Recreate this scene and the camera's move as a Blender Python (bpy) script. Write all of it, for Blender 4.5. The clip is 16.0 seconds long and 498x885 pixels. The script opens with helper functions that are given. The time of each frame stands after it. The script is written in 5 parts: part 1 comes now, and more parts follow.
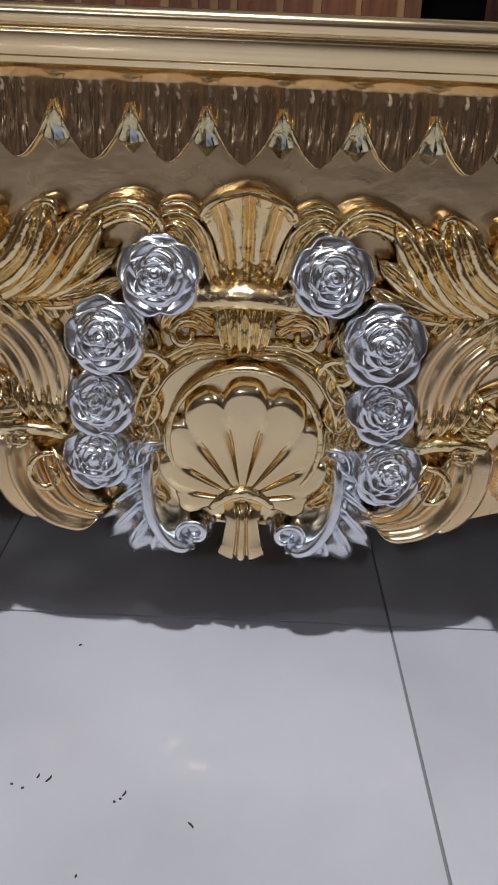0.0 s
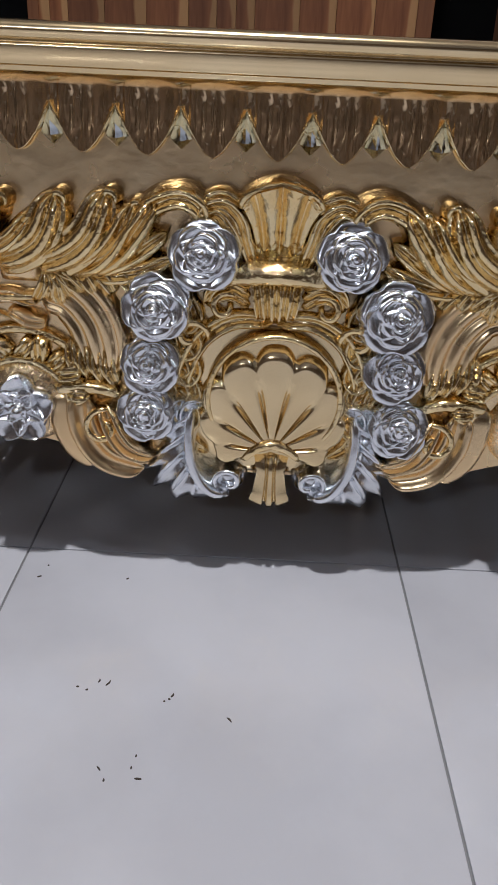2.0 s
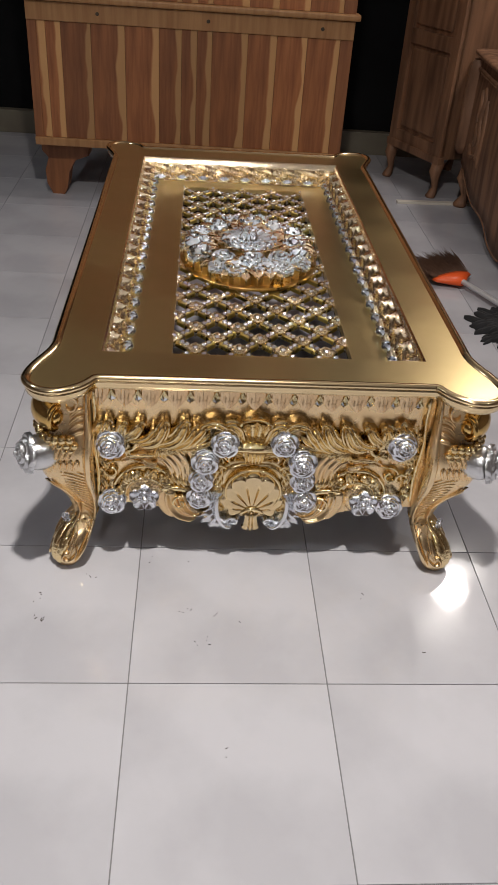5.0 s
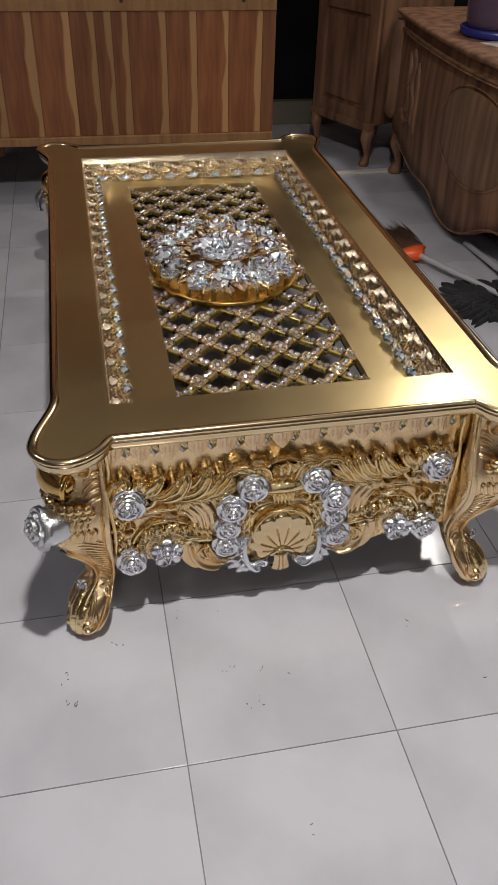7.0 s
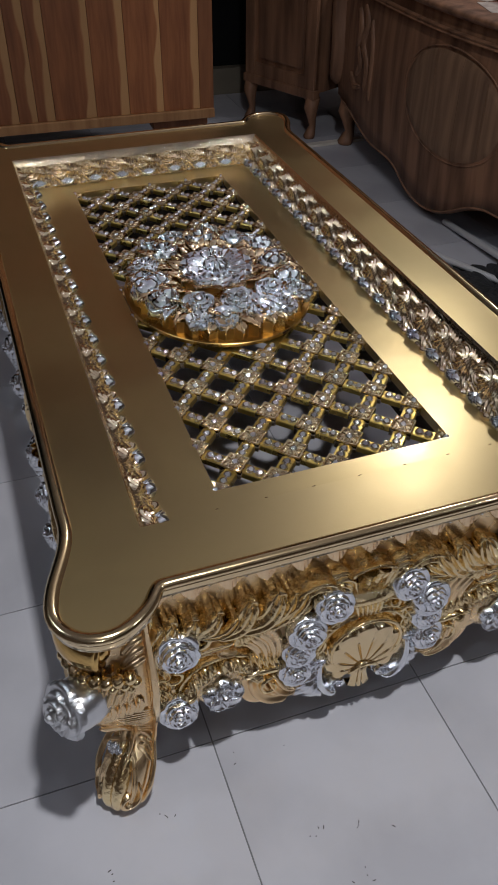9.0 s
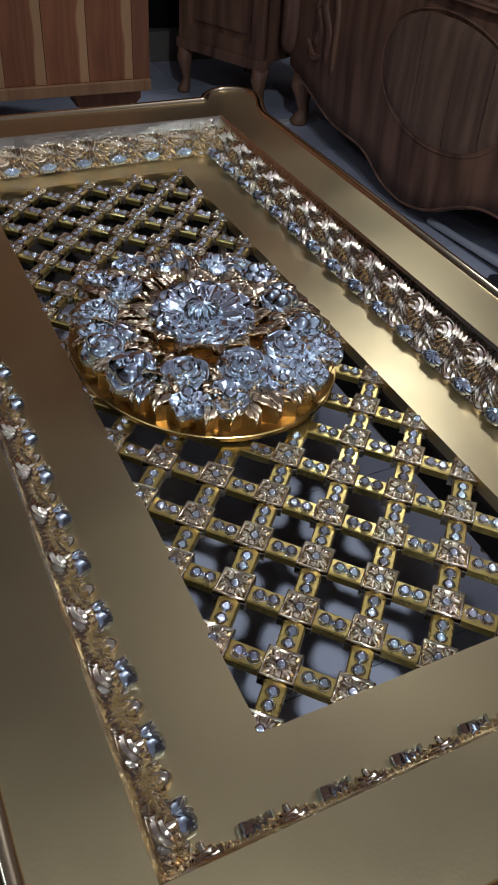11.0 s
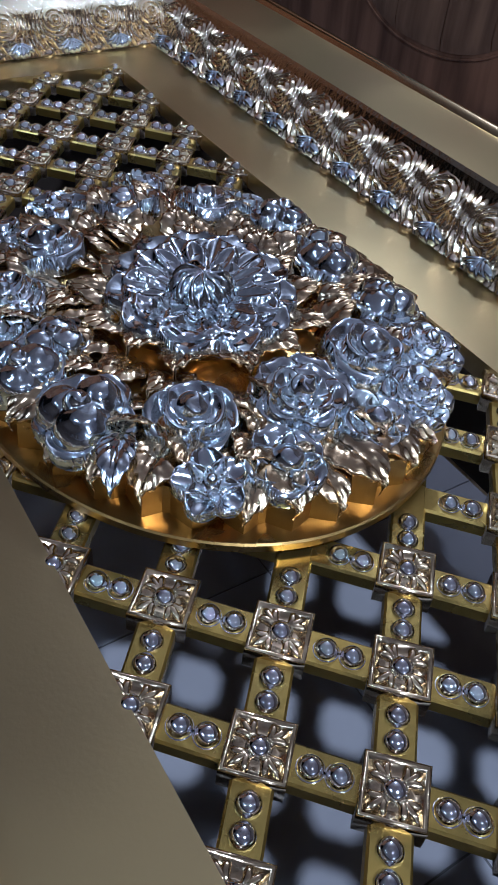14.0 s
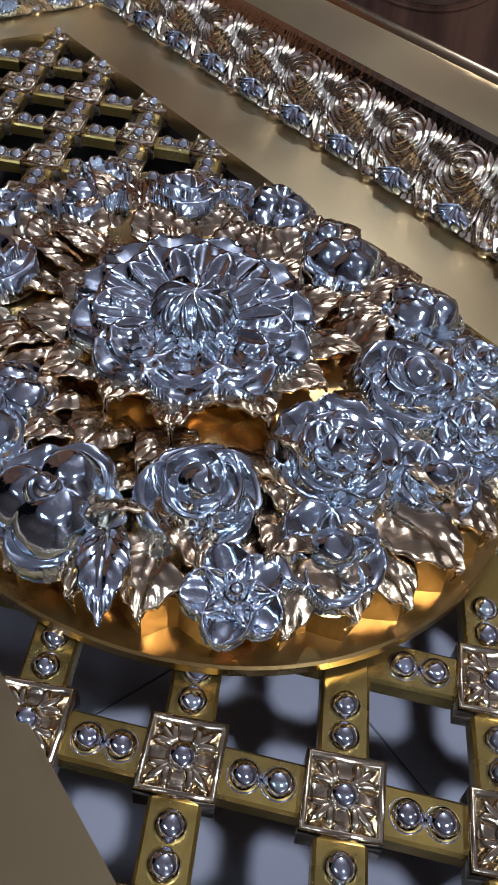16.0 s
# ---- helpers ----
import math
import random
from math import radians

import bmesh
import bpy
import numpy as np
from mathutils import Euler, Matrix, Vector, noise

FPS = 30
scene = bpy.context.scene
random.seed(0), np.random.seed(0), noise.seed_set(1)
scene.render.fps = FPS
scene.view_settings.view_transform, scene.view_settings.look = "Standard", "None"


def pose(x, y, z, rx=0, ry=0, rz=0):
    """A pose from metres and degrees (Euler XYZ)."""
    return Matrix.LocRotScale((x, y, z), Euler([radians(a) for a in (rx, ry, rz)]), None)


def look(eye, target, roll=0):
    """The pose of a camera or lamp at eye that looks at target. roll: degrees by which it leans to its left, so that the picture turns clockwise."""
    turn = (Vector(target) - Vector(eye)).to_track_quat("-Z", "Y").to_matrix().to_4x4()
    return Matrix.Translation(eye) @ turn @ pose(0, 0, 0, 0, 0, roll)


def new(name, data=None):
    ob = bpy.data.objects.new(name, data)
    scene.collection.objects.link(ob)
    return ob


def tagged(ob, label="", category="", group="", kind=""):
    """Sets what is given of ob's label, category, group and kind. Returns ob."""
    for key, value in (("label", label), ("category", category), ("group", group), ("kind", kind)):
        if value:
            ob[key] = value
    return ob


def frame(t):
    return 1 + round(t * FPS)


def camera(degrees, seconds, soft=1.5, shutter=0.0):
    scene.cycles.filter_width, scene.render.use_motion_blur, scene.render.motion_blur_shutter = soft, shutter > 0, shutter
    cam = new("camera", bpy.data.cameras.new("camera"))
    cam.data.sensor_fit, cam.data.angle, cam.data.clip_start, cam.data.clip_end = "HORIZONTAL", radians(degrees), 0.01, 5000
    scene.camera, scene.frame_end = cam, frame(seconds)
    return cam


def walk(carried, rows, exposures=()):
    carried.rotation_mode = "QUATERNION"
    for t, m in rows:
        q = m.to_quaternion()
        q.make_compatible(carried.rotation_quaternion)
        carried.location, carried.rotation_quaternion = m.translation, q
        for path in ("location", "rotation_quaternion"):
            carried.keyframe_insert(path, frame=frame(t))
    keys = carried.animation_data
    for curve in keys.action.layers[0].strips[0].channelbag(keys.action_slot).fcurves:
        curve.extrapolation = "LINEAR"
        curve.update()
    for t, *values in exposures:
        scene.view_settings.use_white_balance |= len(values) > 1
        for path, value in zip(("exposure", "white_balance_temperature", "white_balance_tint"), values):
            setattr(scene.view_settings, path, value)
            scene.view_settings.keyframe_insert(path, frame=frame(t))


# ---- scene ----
cam = camera(34.2, 16.0, 1.1)
PATH = [
    (0, (-0.011, -0.684, 0.473), (-0.005, 1.141, -0.346), 2.5),
    (0.5, (-0.011, -0.659, 0.464), (-0.01, 1.164, -0.358), 2.4),
    (1, (-0.008, -0.668, 0.471), (-0.033, 1.154, -0.354), 2.3),
    (1.5, (-0.018, -0.72, 0.48), (-0.036, 1.094, -0.362), 2.3),
    (2, (-0.029, -0.782, 0.501), (-0.043, 1.014, -0.377), 2.7),
    (2.5, (-0.058, -0.884, 0.55), (-0.071, 0.895, -0.365), 3.1),
    (3, (-0.05, -1.039, 0.712), (-0.053, 0.733, -0.217), 2.5),
    (3.2, (-0.046, -1.099, 0.838), (-0.038, 0.645, -0.142), 2.6),
    (3.5, (-0.041, -1.214, 0.976), (-0.013, 0.507, -0.041), 3.8),
    (4, (-0.1, -1.403, 1.159), (-0.032, 0.257, 0.046), 4.8),
    (4.5, (-0.124, -1.476, 1.289), (-0.003, 0.164, 0.151), 5.0),
    (4.7, (-0.137, -1.514, 1.309), (-0.006, 0.13, 0.178), 4.7),
    (6.8, (-0.309, -1.321, 1.359), (-0.03, 0.257, 0.163), 1.2),
    (7, (-0.349, -1.279, 1.36), (-0.011, 0.288, 0.163), 1.5),
    (7.5, (-0.449, -1.197, 1.365), (0.008, 0.322, 0.147), 0.1),
    (8, (-0.472, -1.088, 1.337), (0.018, 0.407, 0.102), 0.0),
    (8.5, (-0.468, -0.926, 1.319), (0.032, 0.555, 0.071), 0.1),
    (9, (-0.471, -0.785, 1.291), (0.054, 0.676, 0.031), 0.5),
    (9.2, (-0.483, -0.716, 1.274), (0.061, 0.741, 0.015), 0.4),
    (11.3, (-0.408, -0.152, 1.094), (0.323, 1.173, -0.214), 4.5),
    (11.5, (-0.401, -0.103, 1.063), (0.339, 1.214, -0.248), 4.4),
    (12, (-0.384, -0.002, 0.998), (0.399, 1.283, -0.319), 5.5),
    (12.5, (-0.358, 0.063, 0.952), (0.466, 1.32, -0.368), 5.8),
    (13, (-0.326, 0.112, 0.918), (0.531, 1.344, -0.405), 5.5),
    (13.5, (-0.3, 0.188, 0.886), (0.561, 1.389, -0.462), 6.1),
    (14, (-0.295, 0.249, 0.859), (0.562, 1.421, -0.516), 6.6),
    (14.5, (-0.29, 0.302, 0.84), (0.576, 1.439, -0.559), 6.3),
    (15, (-0.279, 0.341, 0.822), (0.606, 1.451, -0.588), 6.5),
    (15.5, (-0.26, 0.37, 0.809), (0.632, 1.462, -0.609), 6.2),
    (16, (-0.24, 0.385, 0.803), (0.659, 1.465, -0.619), 5.7),
]
EXPOSURES = [(0.0, 0.17, 5900, 10), (2.0, 0.17, 6000, 10), (3.2, 0.15, 6350, 10), (4.7, 0.36, 6700, 10), (7.0, 0.14, 6500, 10), (9.2, -0.31, 5950, 10), (11.3, -0.27, 4900, 9), (12.3, -0.25, 4420, 3), (13.2, -0.22, 4550, 5), (14.5, -0.18, 4850, 14), (16.0, -0.08, 5000, 15)]
walk(cam, [(t, look(eye, target, roll)) for t, eye, target, roll in PATH], EXPOSURES)

# ---- world and lamps ----
world = bpy.data.worlds.new("night")
scene.world = world
world.use_nodes = True
world.node_tree.nodes["Background"].inputs[0].default_value = (0.30, 0.33, 0.40, 1)
world.node_tree.nodes["Background"].inputs[1].default_value = 0.02


def area_lamp(name, eye, target, size, watts, colour, size_y=None):
    data = bpy.data.lights.new(name, "AREA")
    data.energy, data.size, data.color = watts, size, colour
    if size_y:
        data.shape, data.size_y = "RECTANGLE", size_y
    ob = new(name, data)
    ob.matrix_world = look(eye, target)
    return ob


def bulb(name, at, radius, watts, colour):
    data = bpy.data.lights.new(name, "POINT")
    data.energy, data.shadow_soft_size, data.color = watts, radius, colour
    ob = new(name, data)
    ob.location = at
    return ob


area_lamp("ceiling_light_front", (-0.14, -0.68, 2.78), (-0.14, -0.68, 0), 0.09, 47, (1.0, 0.95, 0.89)).data.spread = radians(156)
bulb("ceiling_light_right", (1.53, 2.18, 2.32), 0.10, 38, (1.0, 0.95, 0.90))
# three fill lamps added out of view to brighten the metal; no such fittings known
bulb("rear_fill_light", (-1.0, -4.0, 2.7), 0.10, 47, (0.95, 0.98, 1.0))
area_lamp("left_fill_light", (-1.9, 0.9, 2.9), (-1.0, 0.8, 0), 1.2, 8, (0.90, 0.96, 1.0), 0.04)
area_lamp("side_fill_light", (1.7, -1.2, 2.8), (0.8, -0.8, 0), 0.12, 7, (0.95, 0.98, 1.0))


# ---- materials ----
def material(name, colour, rough=0.5, metal=0.0, colour2=None, scale=8.0, bump=0.0, bump_scale=60.0, rough2=None, stretch=None, detail=6.0, low=0.35, high=0.7, coat=0.0, bump_depth=0.002):
    """Noise-mixed surface: two colours, two roughnesses, fine relief."""
    m = bpy.data.materials.new(name)
    m.use_nodes = True
    nt = m.node_tree
    p = nt.nodes["Principled BSDF"]
    p.inputs["Metallic"].default_value, p.inputs["Roughness"].default_value = metal, rough
    p.inputs["Base Color"].default_value = (*colour, 1)
    if coat:
        p.inputs["Coat Weight"].default_value, p.inputs["Coat Roughness"].default_value = coat, 0.08
    tc = nt.nodes.new("ShaderNodeTexCoord")
    mp = nt.nodes.new("ShaderNodeMapping")
    mp.inputs["Scale"].default_value = stretch or (1, 1, 1)
    nt.links.new(tc.outputs["Object"], mp.inputs["Vector"])
    n1 = nt.nodes.new("ShaderNodeTexNoise")
    n1.inputs["Scale"].default_value, n1.inputs["Detail"].default_value = scale, detail
    nt.links.new(mp.outputs[0], n1.inputs["Vector"])
    rmp = nt.nodes.new("ShaderNodeMapRange")
    rmp.inputs["From Min"].default_value, rmp.inputs["From Max"].default_value = low, high
    nt.links.new(n1.outputs[0], rmp.inputs[0])
    if colour2:
        mx = nt.nodes.new("ShaderNodeMix")
        mx.data_type = "RGBA"
        mx.inputs[6].default_value, mx.inputs[7].default_value = (*colour, 1), (*colour2, 1)
        nt.links.new(rmp.outputs[0], mx.inputs[0])
        nt.links.new(mx.outputs[2], p.inputs["Base Color"])
    if rough2 is not None:
        mr = nt.nodes.new("ShaderNodeMapRange")
        mr.inputs["To Min"].default_value, mr.inputs["To Max"].default_value = rough, rough2
        nt.links.new(rmp.outputs[0], mr.inputs[0])
        nt.links.new(mr.outputs[0], p.inputs["Roughness"])
    if bump:
        n2 = nt.nodes.new("ShaderNodeTexNoise")
        n2.inputs["Scale"].default_value, n2.inputs["Detail"].default_value = bump_scale, 4
        nt.links.new(mp.outputs[0], n2.inputs["Vector"])
        bp = nt.nodes.new("ShaderNodeBump")
        bp.inputs["Strength"].default_value, bp.inputs["Distance"].default_value = bump, bump_depth
        nt.links.new(n2.outputs[0], bp.inputs["Height"])
        nt.links.new(bp.outputs[0], p.inputs["Normal"])
    return m


GOLD = material("gold_leaf", (0.92, 0.75, 0.44), 0.07, 1.0, (0.85, 0.63, 0.31), 25, 0.55, 80, 0.13, bump_depth=0.0055)
GOLD_EDGE = material("polished_gold_moulding", (0.90, 0.73, 0.45), 0.13, 1.0, (0.82, 0.62, 0.34), 8, 0.1, 40, 0.2)
GILT = material("champagne_gilt", (0.95, 0.82, 0.60), 0.10, 1.0, (0.88, 0.71, 0.47), 30, 0.5, 110, 0.18)
GOLD_APRON = material("gold_leaf_burnished", (0.95, 0.735, 0.445), 0.20, 1.0, (0.90, 0.65, 0.36), 12, 0.25, 45, 0.34)
GOLD_TOP = material("satin_gold_lacquer", (0.655, 0.515, 0.262), 0.28, 1.0, (0.605, 0.465, 0.225), 5, 0.05, 300, 0.37, coat=0.2)
GOLD_FOIL = material("crinkled_gold_foil", (0.97, 0.74, 0.46), 0.13, 1.0, (0.82, 0.54, 0.29), 12, 0.6, 16, 0.27, (3.4, 1.2, 3.4), bump_depth=0.009)
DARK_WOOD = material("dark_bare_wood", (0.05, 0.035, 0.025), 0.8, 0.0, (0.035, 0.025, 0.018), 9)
GOLD_LATTICE = material("yellow_gold_paint", (0.60, 0.45, 0.13), 0.22, 0.97, (0.46, 0.32, 0.08), 30, 0.1, 200, 0.4)
GOLD_DEEP = material("amber_gold_lacquer", (0.60, 0.40, 0.13), 0.26, 1.0, (0.44, 0.27, 0.08), 18, 0.15, 90, 0.32)
GOLD_AMBER = material("polished_amber_gold", (0.80, 0.56, 0.22), 0.07, 1.0, (0.70, 0.45, 0.15), 14, 0.15, 60, 0.12)
# blue in the base colour stands for cool light reflected in the silver
SILVER = material("silver_leaf", (0.88, 0.95, 1.0), 0.09, 1.0, (0.79, 0.87, 0.95), 30, 0.35, 60, 0.13, bump_depth=0.003)
# copy of the same silver leaf, rougher and less blue, to look softly lit
SILVER_SOFT = material("softer_silver_copy", (0.90, 0.92, 0.95), 0.17, 1.0, (0.82, 0.85, 0.90), 30, 0.3, 60, 0.25, bump_depth=0.002)
GEM = material("silver_bead", (0.93, 0.94, 0.97), 0.06, 1.0)
TEAK = material("teak_planks", (0.25, 0.095, 0.034), 0.5, 0.0, (0.15, 0.05, 0.018), 6, 0.1, 60, 0.6, (6, 6, 0.5))
TEAK_PALE = material("pale_sapwood", (0.33, 0.17, 0.068), 0.5, 0.0, (0.23, 0.105, 0.038), 7, 0.1, 60, 0.6, (6, 6, 0.5))
TEAK_RAW = material("raw_brown_timber", (0.26, 0.13, 0.070), 0.55, 0.0, (0.095, 0.045, 0.024), 4, 0.2, 50, 0.7, (5, 5, 0.6))
TEAK_GREY = material("dusty_brown_board", (0.25, 0.145, 0.082), 0.6, 0.0, (0.11, 0.058, 0.033), 4, 0.2, 50, 0.75, (7, 7, 0.6))
TILE = material("glazed_floor_tile", (0.455, 0.455, 0.495), 0.06, 0.0, (0.385, 0.385, 0.42), 3.0, 0.10, 7, 0.16, low=0.42, high=0.62)
GROUT = material("grey_grout", (0.16, 0.16, 0.165), 0.8)
BLACK = material("near_black_wall", (0.006, 0.006, 0.0065), 0.9, 0.0, (0.010, 0.010, 0.011), 4)
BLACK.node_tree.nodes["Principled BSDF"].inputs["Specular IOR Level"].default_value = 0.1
# out-of-view surfaces: their tones set the bounce and what the metal reflects
CEILING = material("unseen_ceiling_board", (0.50, 0.47, 0.485), 0.8, 0.0, (0.42, 0.39, 0.40), 2, 0.1, 30)
PLASTER = material("unseen_wall_plaster", (0.19, 0.145, 0.12), 0.85, 0.0, (0.13, 0.10, 0.085), 3, 0.1, 40)
SKIRTING = material("beige_skirting", (0.17, 0.15, 0.11), 0.6, 0.0, (0.12, 0.10, 0.075), 5)
BLUE = material("blue_plastic", (0.02, 0.03, 0.22), 0.25)
ORANGE = material("orange_plastic", (0.75, 0.10, 0.02), 0.35)
BRISTLE = material("brown_bristle", (0.10, 0.05, 0.03), 0.8, 0.0, (0.16, 0.08, 0.05), 60)
POLE = material("grey_metal_pole", (0.55, 0.56, 0.58), 0.35, 0.3)
RAG = material("black_rag", (0.010, 0.010, 0.011), 0.9, 0.0, (0.022, 0.022, 0.025), 20)


# ---- mesh helpers ----
def mesh_of(name, bm, mat, smooth=True):
    me = bpy.data.meshes.new(name)
    bm.normal_update()
    bm.to_mesh(me)
    bm.free()
    me.materials.append(mat)
    for poly in me.polygons:
        poly.use_smooth = smooth
    return me


def part(name, bm, mat, parent, label="", smooth=True):
    ob = new(name, mesh_of(name, bm, mat, smooth))
    ob.parent = parent
    if label:
        tagged(ob, label)
    return ob


def piece(name, me, parent, m):
    """An object of its own on shared mesh data, under a thing or a part; m is in the parent's space."""
    ob = new(name, me)
    ob.parent = parent
    ob.matrix_local = m
    return ob


def thing(name, label, category, at=(0, 0, 0), group="", turn=0):
    ob = new(name)
    ob.empty_display_size = 0.1
    ob.matrix_world = pose(*at, 0, 0, turn)
    return tagged(ob, label, category, group)


def box(bm, x0, x1, y0, y1, z0, z1, bevel=0.0):
    r = bmesh.ops.create_cube(bm, size=1)
    bmesh.ops.scale(bm, vec=(x1 - x0, y1 - y0, z1 - z0), verts=r["verts"])
    bmesh.ops.translate(bm, vec=((x0 + x1) / 2, (y0 + y1) / 2, (z0 + z1) / 2), verts=r["verts"])
    if bevel:
        edges = list({e for v in r["verts"] for e in v.link_edges})
        bmesh.ops.bevel(bm, geom=edges, offset=bevel, segments=2, affect="EDGES", profile=0.6)
    return bm


def loops(bm, rings, closed=True, caps=False):
    """Skin over rings of points of the same count."""
    vs = [[bm.verts.new(p) for p in ring] for ring in rings]
    n = len(vs[0])
    for a, b in zip(vs, vs[1:]):
        for i in range(n if closed else n - 1):
            j = (i + 1) % n
            bm.faces.new((a[i], a[j], b[j], b[i]))
    if caps:
        bm.faces.new(list(reversed(vs[0])))
        bm.faces.new(vs[-1])
    return bm


def ease(pts, n):
    """n points along a smooth curve through pts (Catmull-Rom), of any dimension."""
    p = np.array(pts, float)
    p = np.vstack([2 * p[0] - p[1], p, 2 * p[-1] - p[-2]])
    out = []
    for s in np.linspace(0, len(pts) - 1 - 1e-9, n):
        i, t = int(s), s - int(s)
        a, b, c, d = p[i : i + 4]
        out.append(0.5 * (2 * b + (c - a) * t + (2 * a - 5 * b + 4 * c - d) * t * t + (3 * b - a - 3 * c + d) * t**3))
    return np.array(out)


def strap(bm, pts, width, height, flutes=2, n=14, base=0.0, tip=0.15, rise=None, m=8, lobes=0):
    """A carved leaf or scroll strap lying on the plane w = 0: centre line pts (u, v), gouged half-round section.
    width and height are the greatest; both ends taper and close. base lifts it, rise bends the tip outwards, lobes notches its margins."""
    c = ease(pts, n)
    d = np.gradient(c, axis=0)
    d /= np.linalg.norm(d, axis=1)[:, None] + 1e-9
    side = np.stack([-d[:, 1], d[:, 0]], 1)
    rings = []
    for i in range(n):
        s = i / (n - 1)
        k = tip + (1 - tip) * math.sin(math.pi * (0.12 + 0.80 * s)) ** 0.7
        if s > 0.86:
            k *= math.sqrt(max(0.0, 1 - ((s - 0.86) / 0.141) ** 2))
        if s < 0.06:
            k *= 0.55 + 0.45 * s / 0.06
        if lobes:
            k *= 1 + 0.16 * math.sin(lobes * 2 * math.pi * s)
        lift = base + (rise * math.sin(math.pi * 0.62 * s) if rise else 0)
        ring = []
        for j in range(m + 1):
            a = -1 + 2 * j / m
            dip = 0.42 * math.cos(a * math.pi * flutes) if flutes == 1 else (0.26 * math.cos(a * math.pi * flutes) if flutes else 0.0)
            h = height * (0.3 + 0.7 * k) * math.sqrt(max(0, 1 - a**4)) * (1 - max(-0.1, dip))
            q = c[i] + side[i] * a * width * 0.5 * k
            ring.append((q[0], q[1], lift + h if abs(a) < 1 else min(0.0, lift)))
        rings.append(ring)
    loops(bm, rings, closed=False)
    return bm


def spiral(cu, cv, r0, r1, a0, a1, n=9):
    """Points of a spiral from radius r0 at angle a0 to r1 at a1, degrees."""
    return [(cu + (r0 + (r1 - r0) * i / (n - 1)) * math.cos(radians(a0 + (a1 - a0) * i / (n - 1))),
             cv + (r0 + (r1 - r0) * i / (n - 1)) * math.sin(radians(a0 + (a1 - a0) * i / (n - 1)))) for i in range(n)]


def dome(bm, u, v, w, r, h=None, seg=12, rings=5):
    h = r if h is None else h
    rows = []
    for k in range(rings):
        a = k / rings * math.pi / 2
        rows.append([(u + r * math.cos(a) * math.cos(t * 2 * math.pi / seg), v + r * math.cos(a) * math.sin(t * 2 * math.pi / seg), w + h * math.sin(a)) for t in range(seg)])
    loops(bm, rows)
    top = bm.verts.new((u, v, w + h))
    bm.verts.ensure_lookup_table()
    last = [bm.verts[len(bm.verts) - 1 - seg + t] for t in range(seg)]
    for t in range(seg):
        bm.faces.new((last[t], last[(t + 1) % seg], top))
    return bm


def ring_bead(bm, u, v, w, r, thick, seg=20, m=6):
    rows = []
    for t in range(seg + 1):
        a = t * 2 * math.pi / seg
        rows.append([(u + (r + thick * math.cos(b)) * math.cos(a), v + (r + thick * math.cos(b)) * math.sin(a), w + thick * math.sin(b)) for b in [i * math.pi / (m - 1) for i in range(m)]])
    loops(bm, rows, closed=False)
    return bm


def solid(bm, thick):
    """Gives open petals and leaves a thickness."""
    r = bmesh.ops.solidify(bm, geom=bm.faces[:], thickness=thick)
    return bm


def leaf(length, width, arch, nu=44, nv=14, vein=0.0009, droop=0.35):
    """A broad carved leaf along +u: cut midrib, swelling halves with slanting veins, pointed tip that bends down."""
    bm = bmesh.new()
    rows = []
    for i in range(nu + 1):
        s = i / nu
        half = width * 0.5 * max(0.10, (math.sin(math.pi * (0.08 + 0.92 * s) ** 0.8)) ** 0.7) * (1 + 0.03 * math.sin(s * 30))
        ring = []
        for j in range(nv + 1):
            a = -1 + 2 * j / nv
            b = abs(a)
            z = arch * math.sin(math.pi * 0.7 * s) - droop * length * max(0, s - 0.55) ** 2
            z += width * 0.05 * math.sin(math.pi * min(1, b * 1.1)) * math.sin(math.pi * min(1, 0.15 + s)) + vein * (abs(math.sin(15 * s - 5.0 * b)) ** 0.5 - 0.6) * 1.3 * min(1, 4 * b) - vein * 1.5 * (b < 0.1)
            ring.append((length * s - b * length * 0.05, a * half, z))
        rows.append(ring)
    loops(bm, rows, closed=False)
    bmesh.ops.recalc_face_normals(bm, faces=bm.faces[:])
    if sum(f.normal.z for f in bm.faces) < 0:
        bmesh.ops.reverse_faces(bm, faces=bm.faces[:])
    solid(bm, width * 0.05)
    return bm


def move(bm, m, start=0):
    """Moves the verts made since start."""
    bm.verts.ensure_lookup_table()
    bmesh.ops.transform(bm, matrix=m, verts=bm.verts[start:])
    return bm


def join(bm, other, m):
    """Adds other's mesh at the pose m and frees it."""
    me = bpy.data.meshes.new("tmp")
    other.to_mesh(me)
    other.free()
    me.transform(m)
    bm.from_mesh(me)
    bpy.data.meshes.remove(me)
    return bm


# ---- room ----
ROOM_TURN = -2.5
room = pose(0, 3.52, 0, 0, 0, ROOM_TURN)


def structure(name, bm, mat, label, m=None, smooth=False):
    ob = new(name, mesh_of(name, bm, mat, smooth))
    if m is not None:
        ob.matrix_world = m
    return tagged(ob, label, kind="structure")


structure("wall_back", box(bmesh.new(), -4, 4, 0.14, 0.3, 0, 3.2), BLACK, "near-black rear wall", room)
structure("baseboard", box(bmesh.new(), -4, 4, 0.08, 0.14, 0, 0.13, 0.004), SKIRTING, "worn beige skirting along the rear wall", room)
# side walls, front wall and ceiling stay unseen; added to shape light and reflections
structure("wall_left", box(bmesh.new(), -3.75, -3.6, -5, 5, 0, 3.2), PLASTER, "unseen plaster side wall, added for bounce and reflections")
structure("wall_right", box(bmesh.new(), 3.0, 3.15, -5, 5, 0, 3.2), PLASTER, "unseen plaster side wall, added for bounce and reflections")
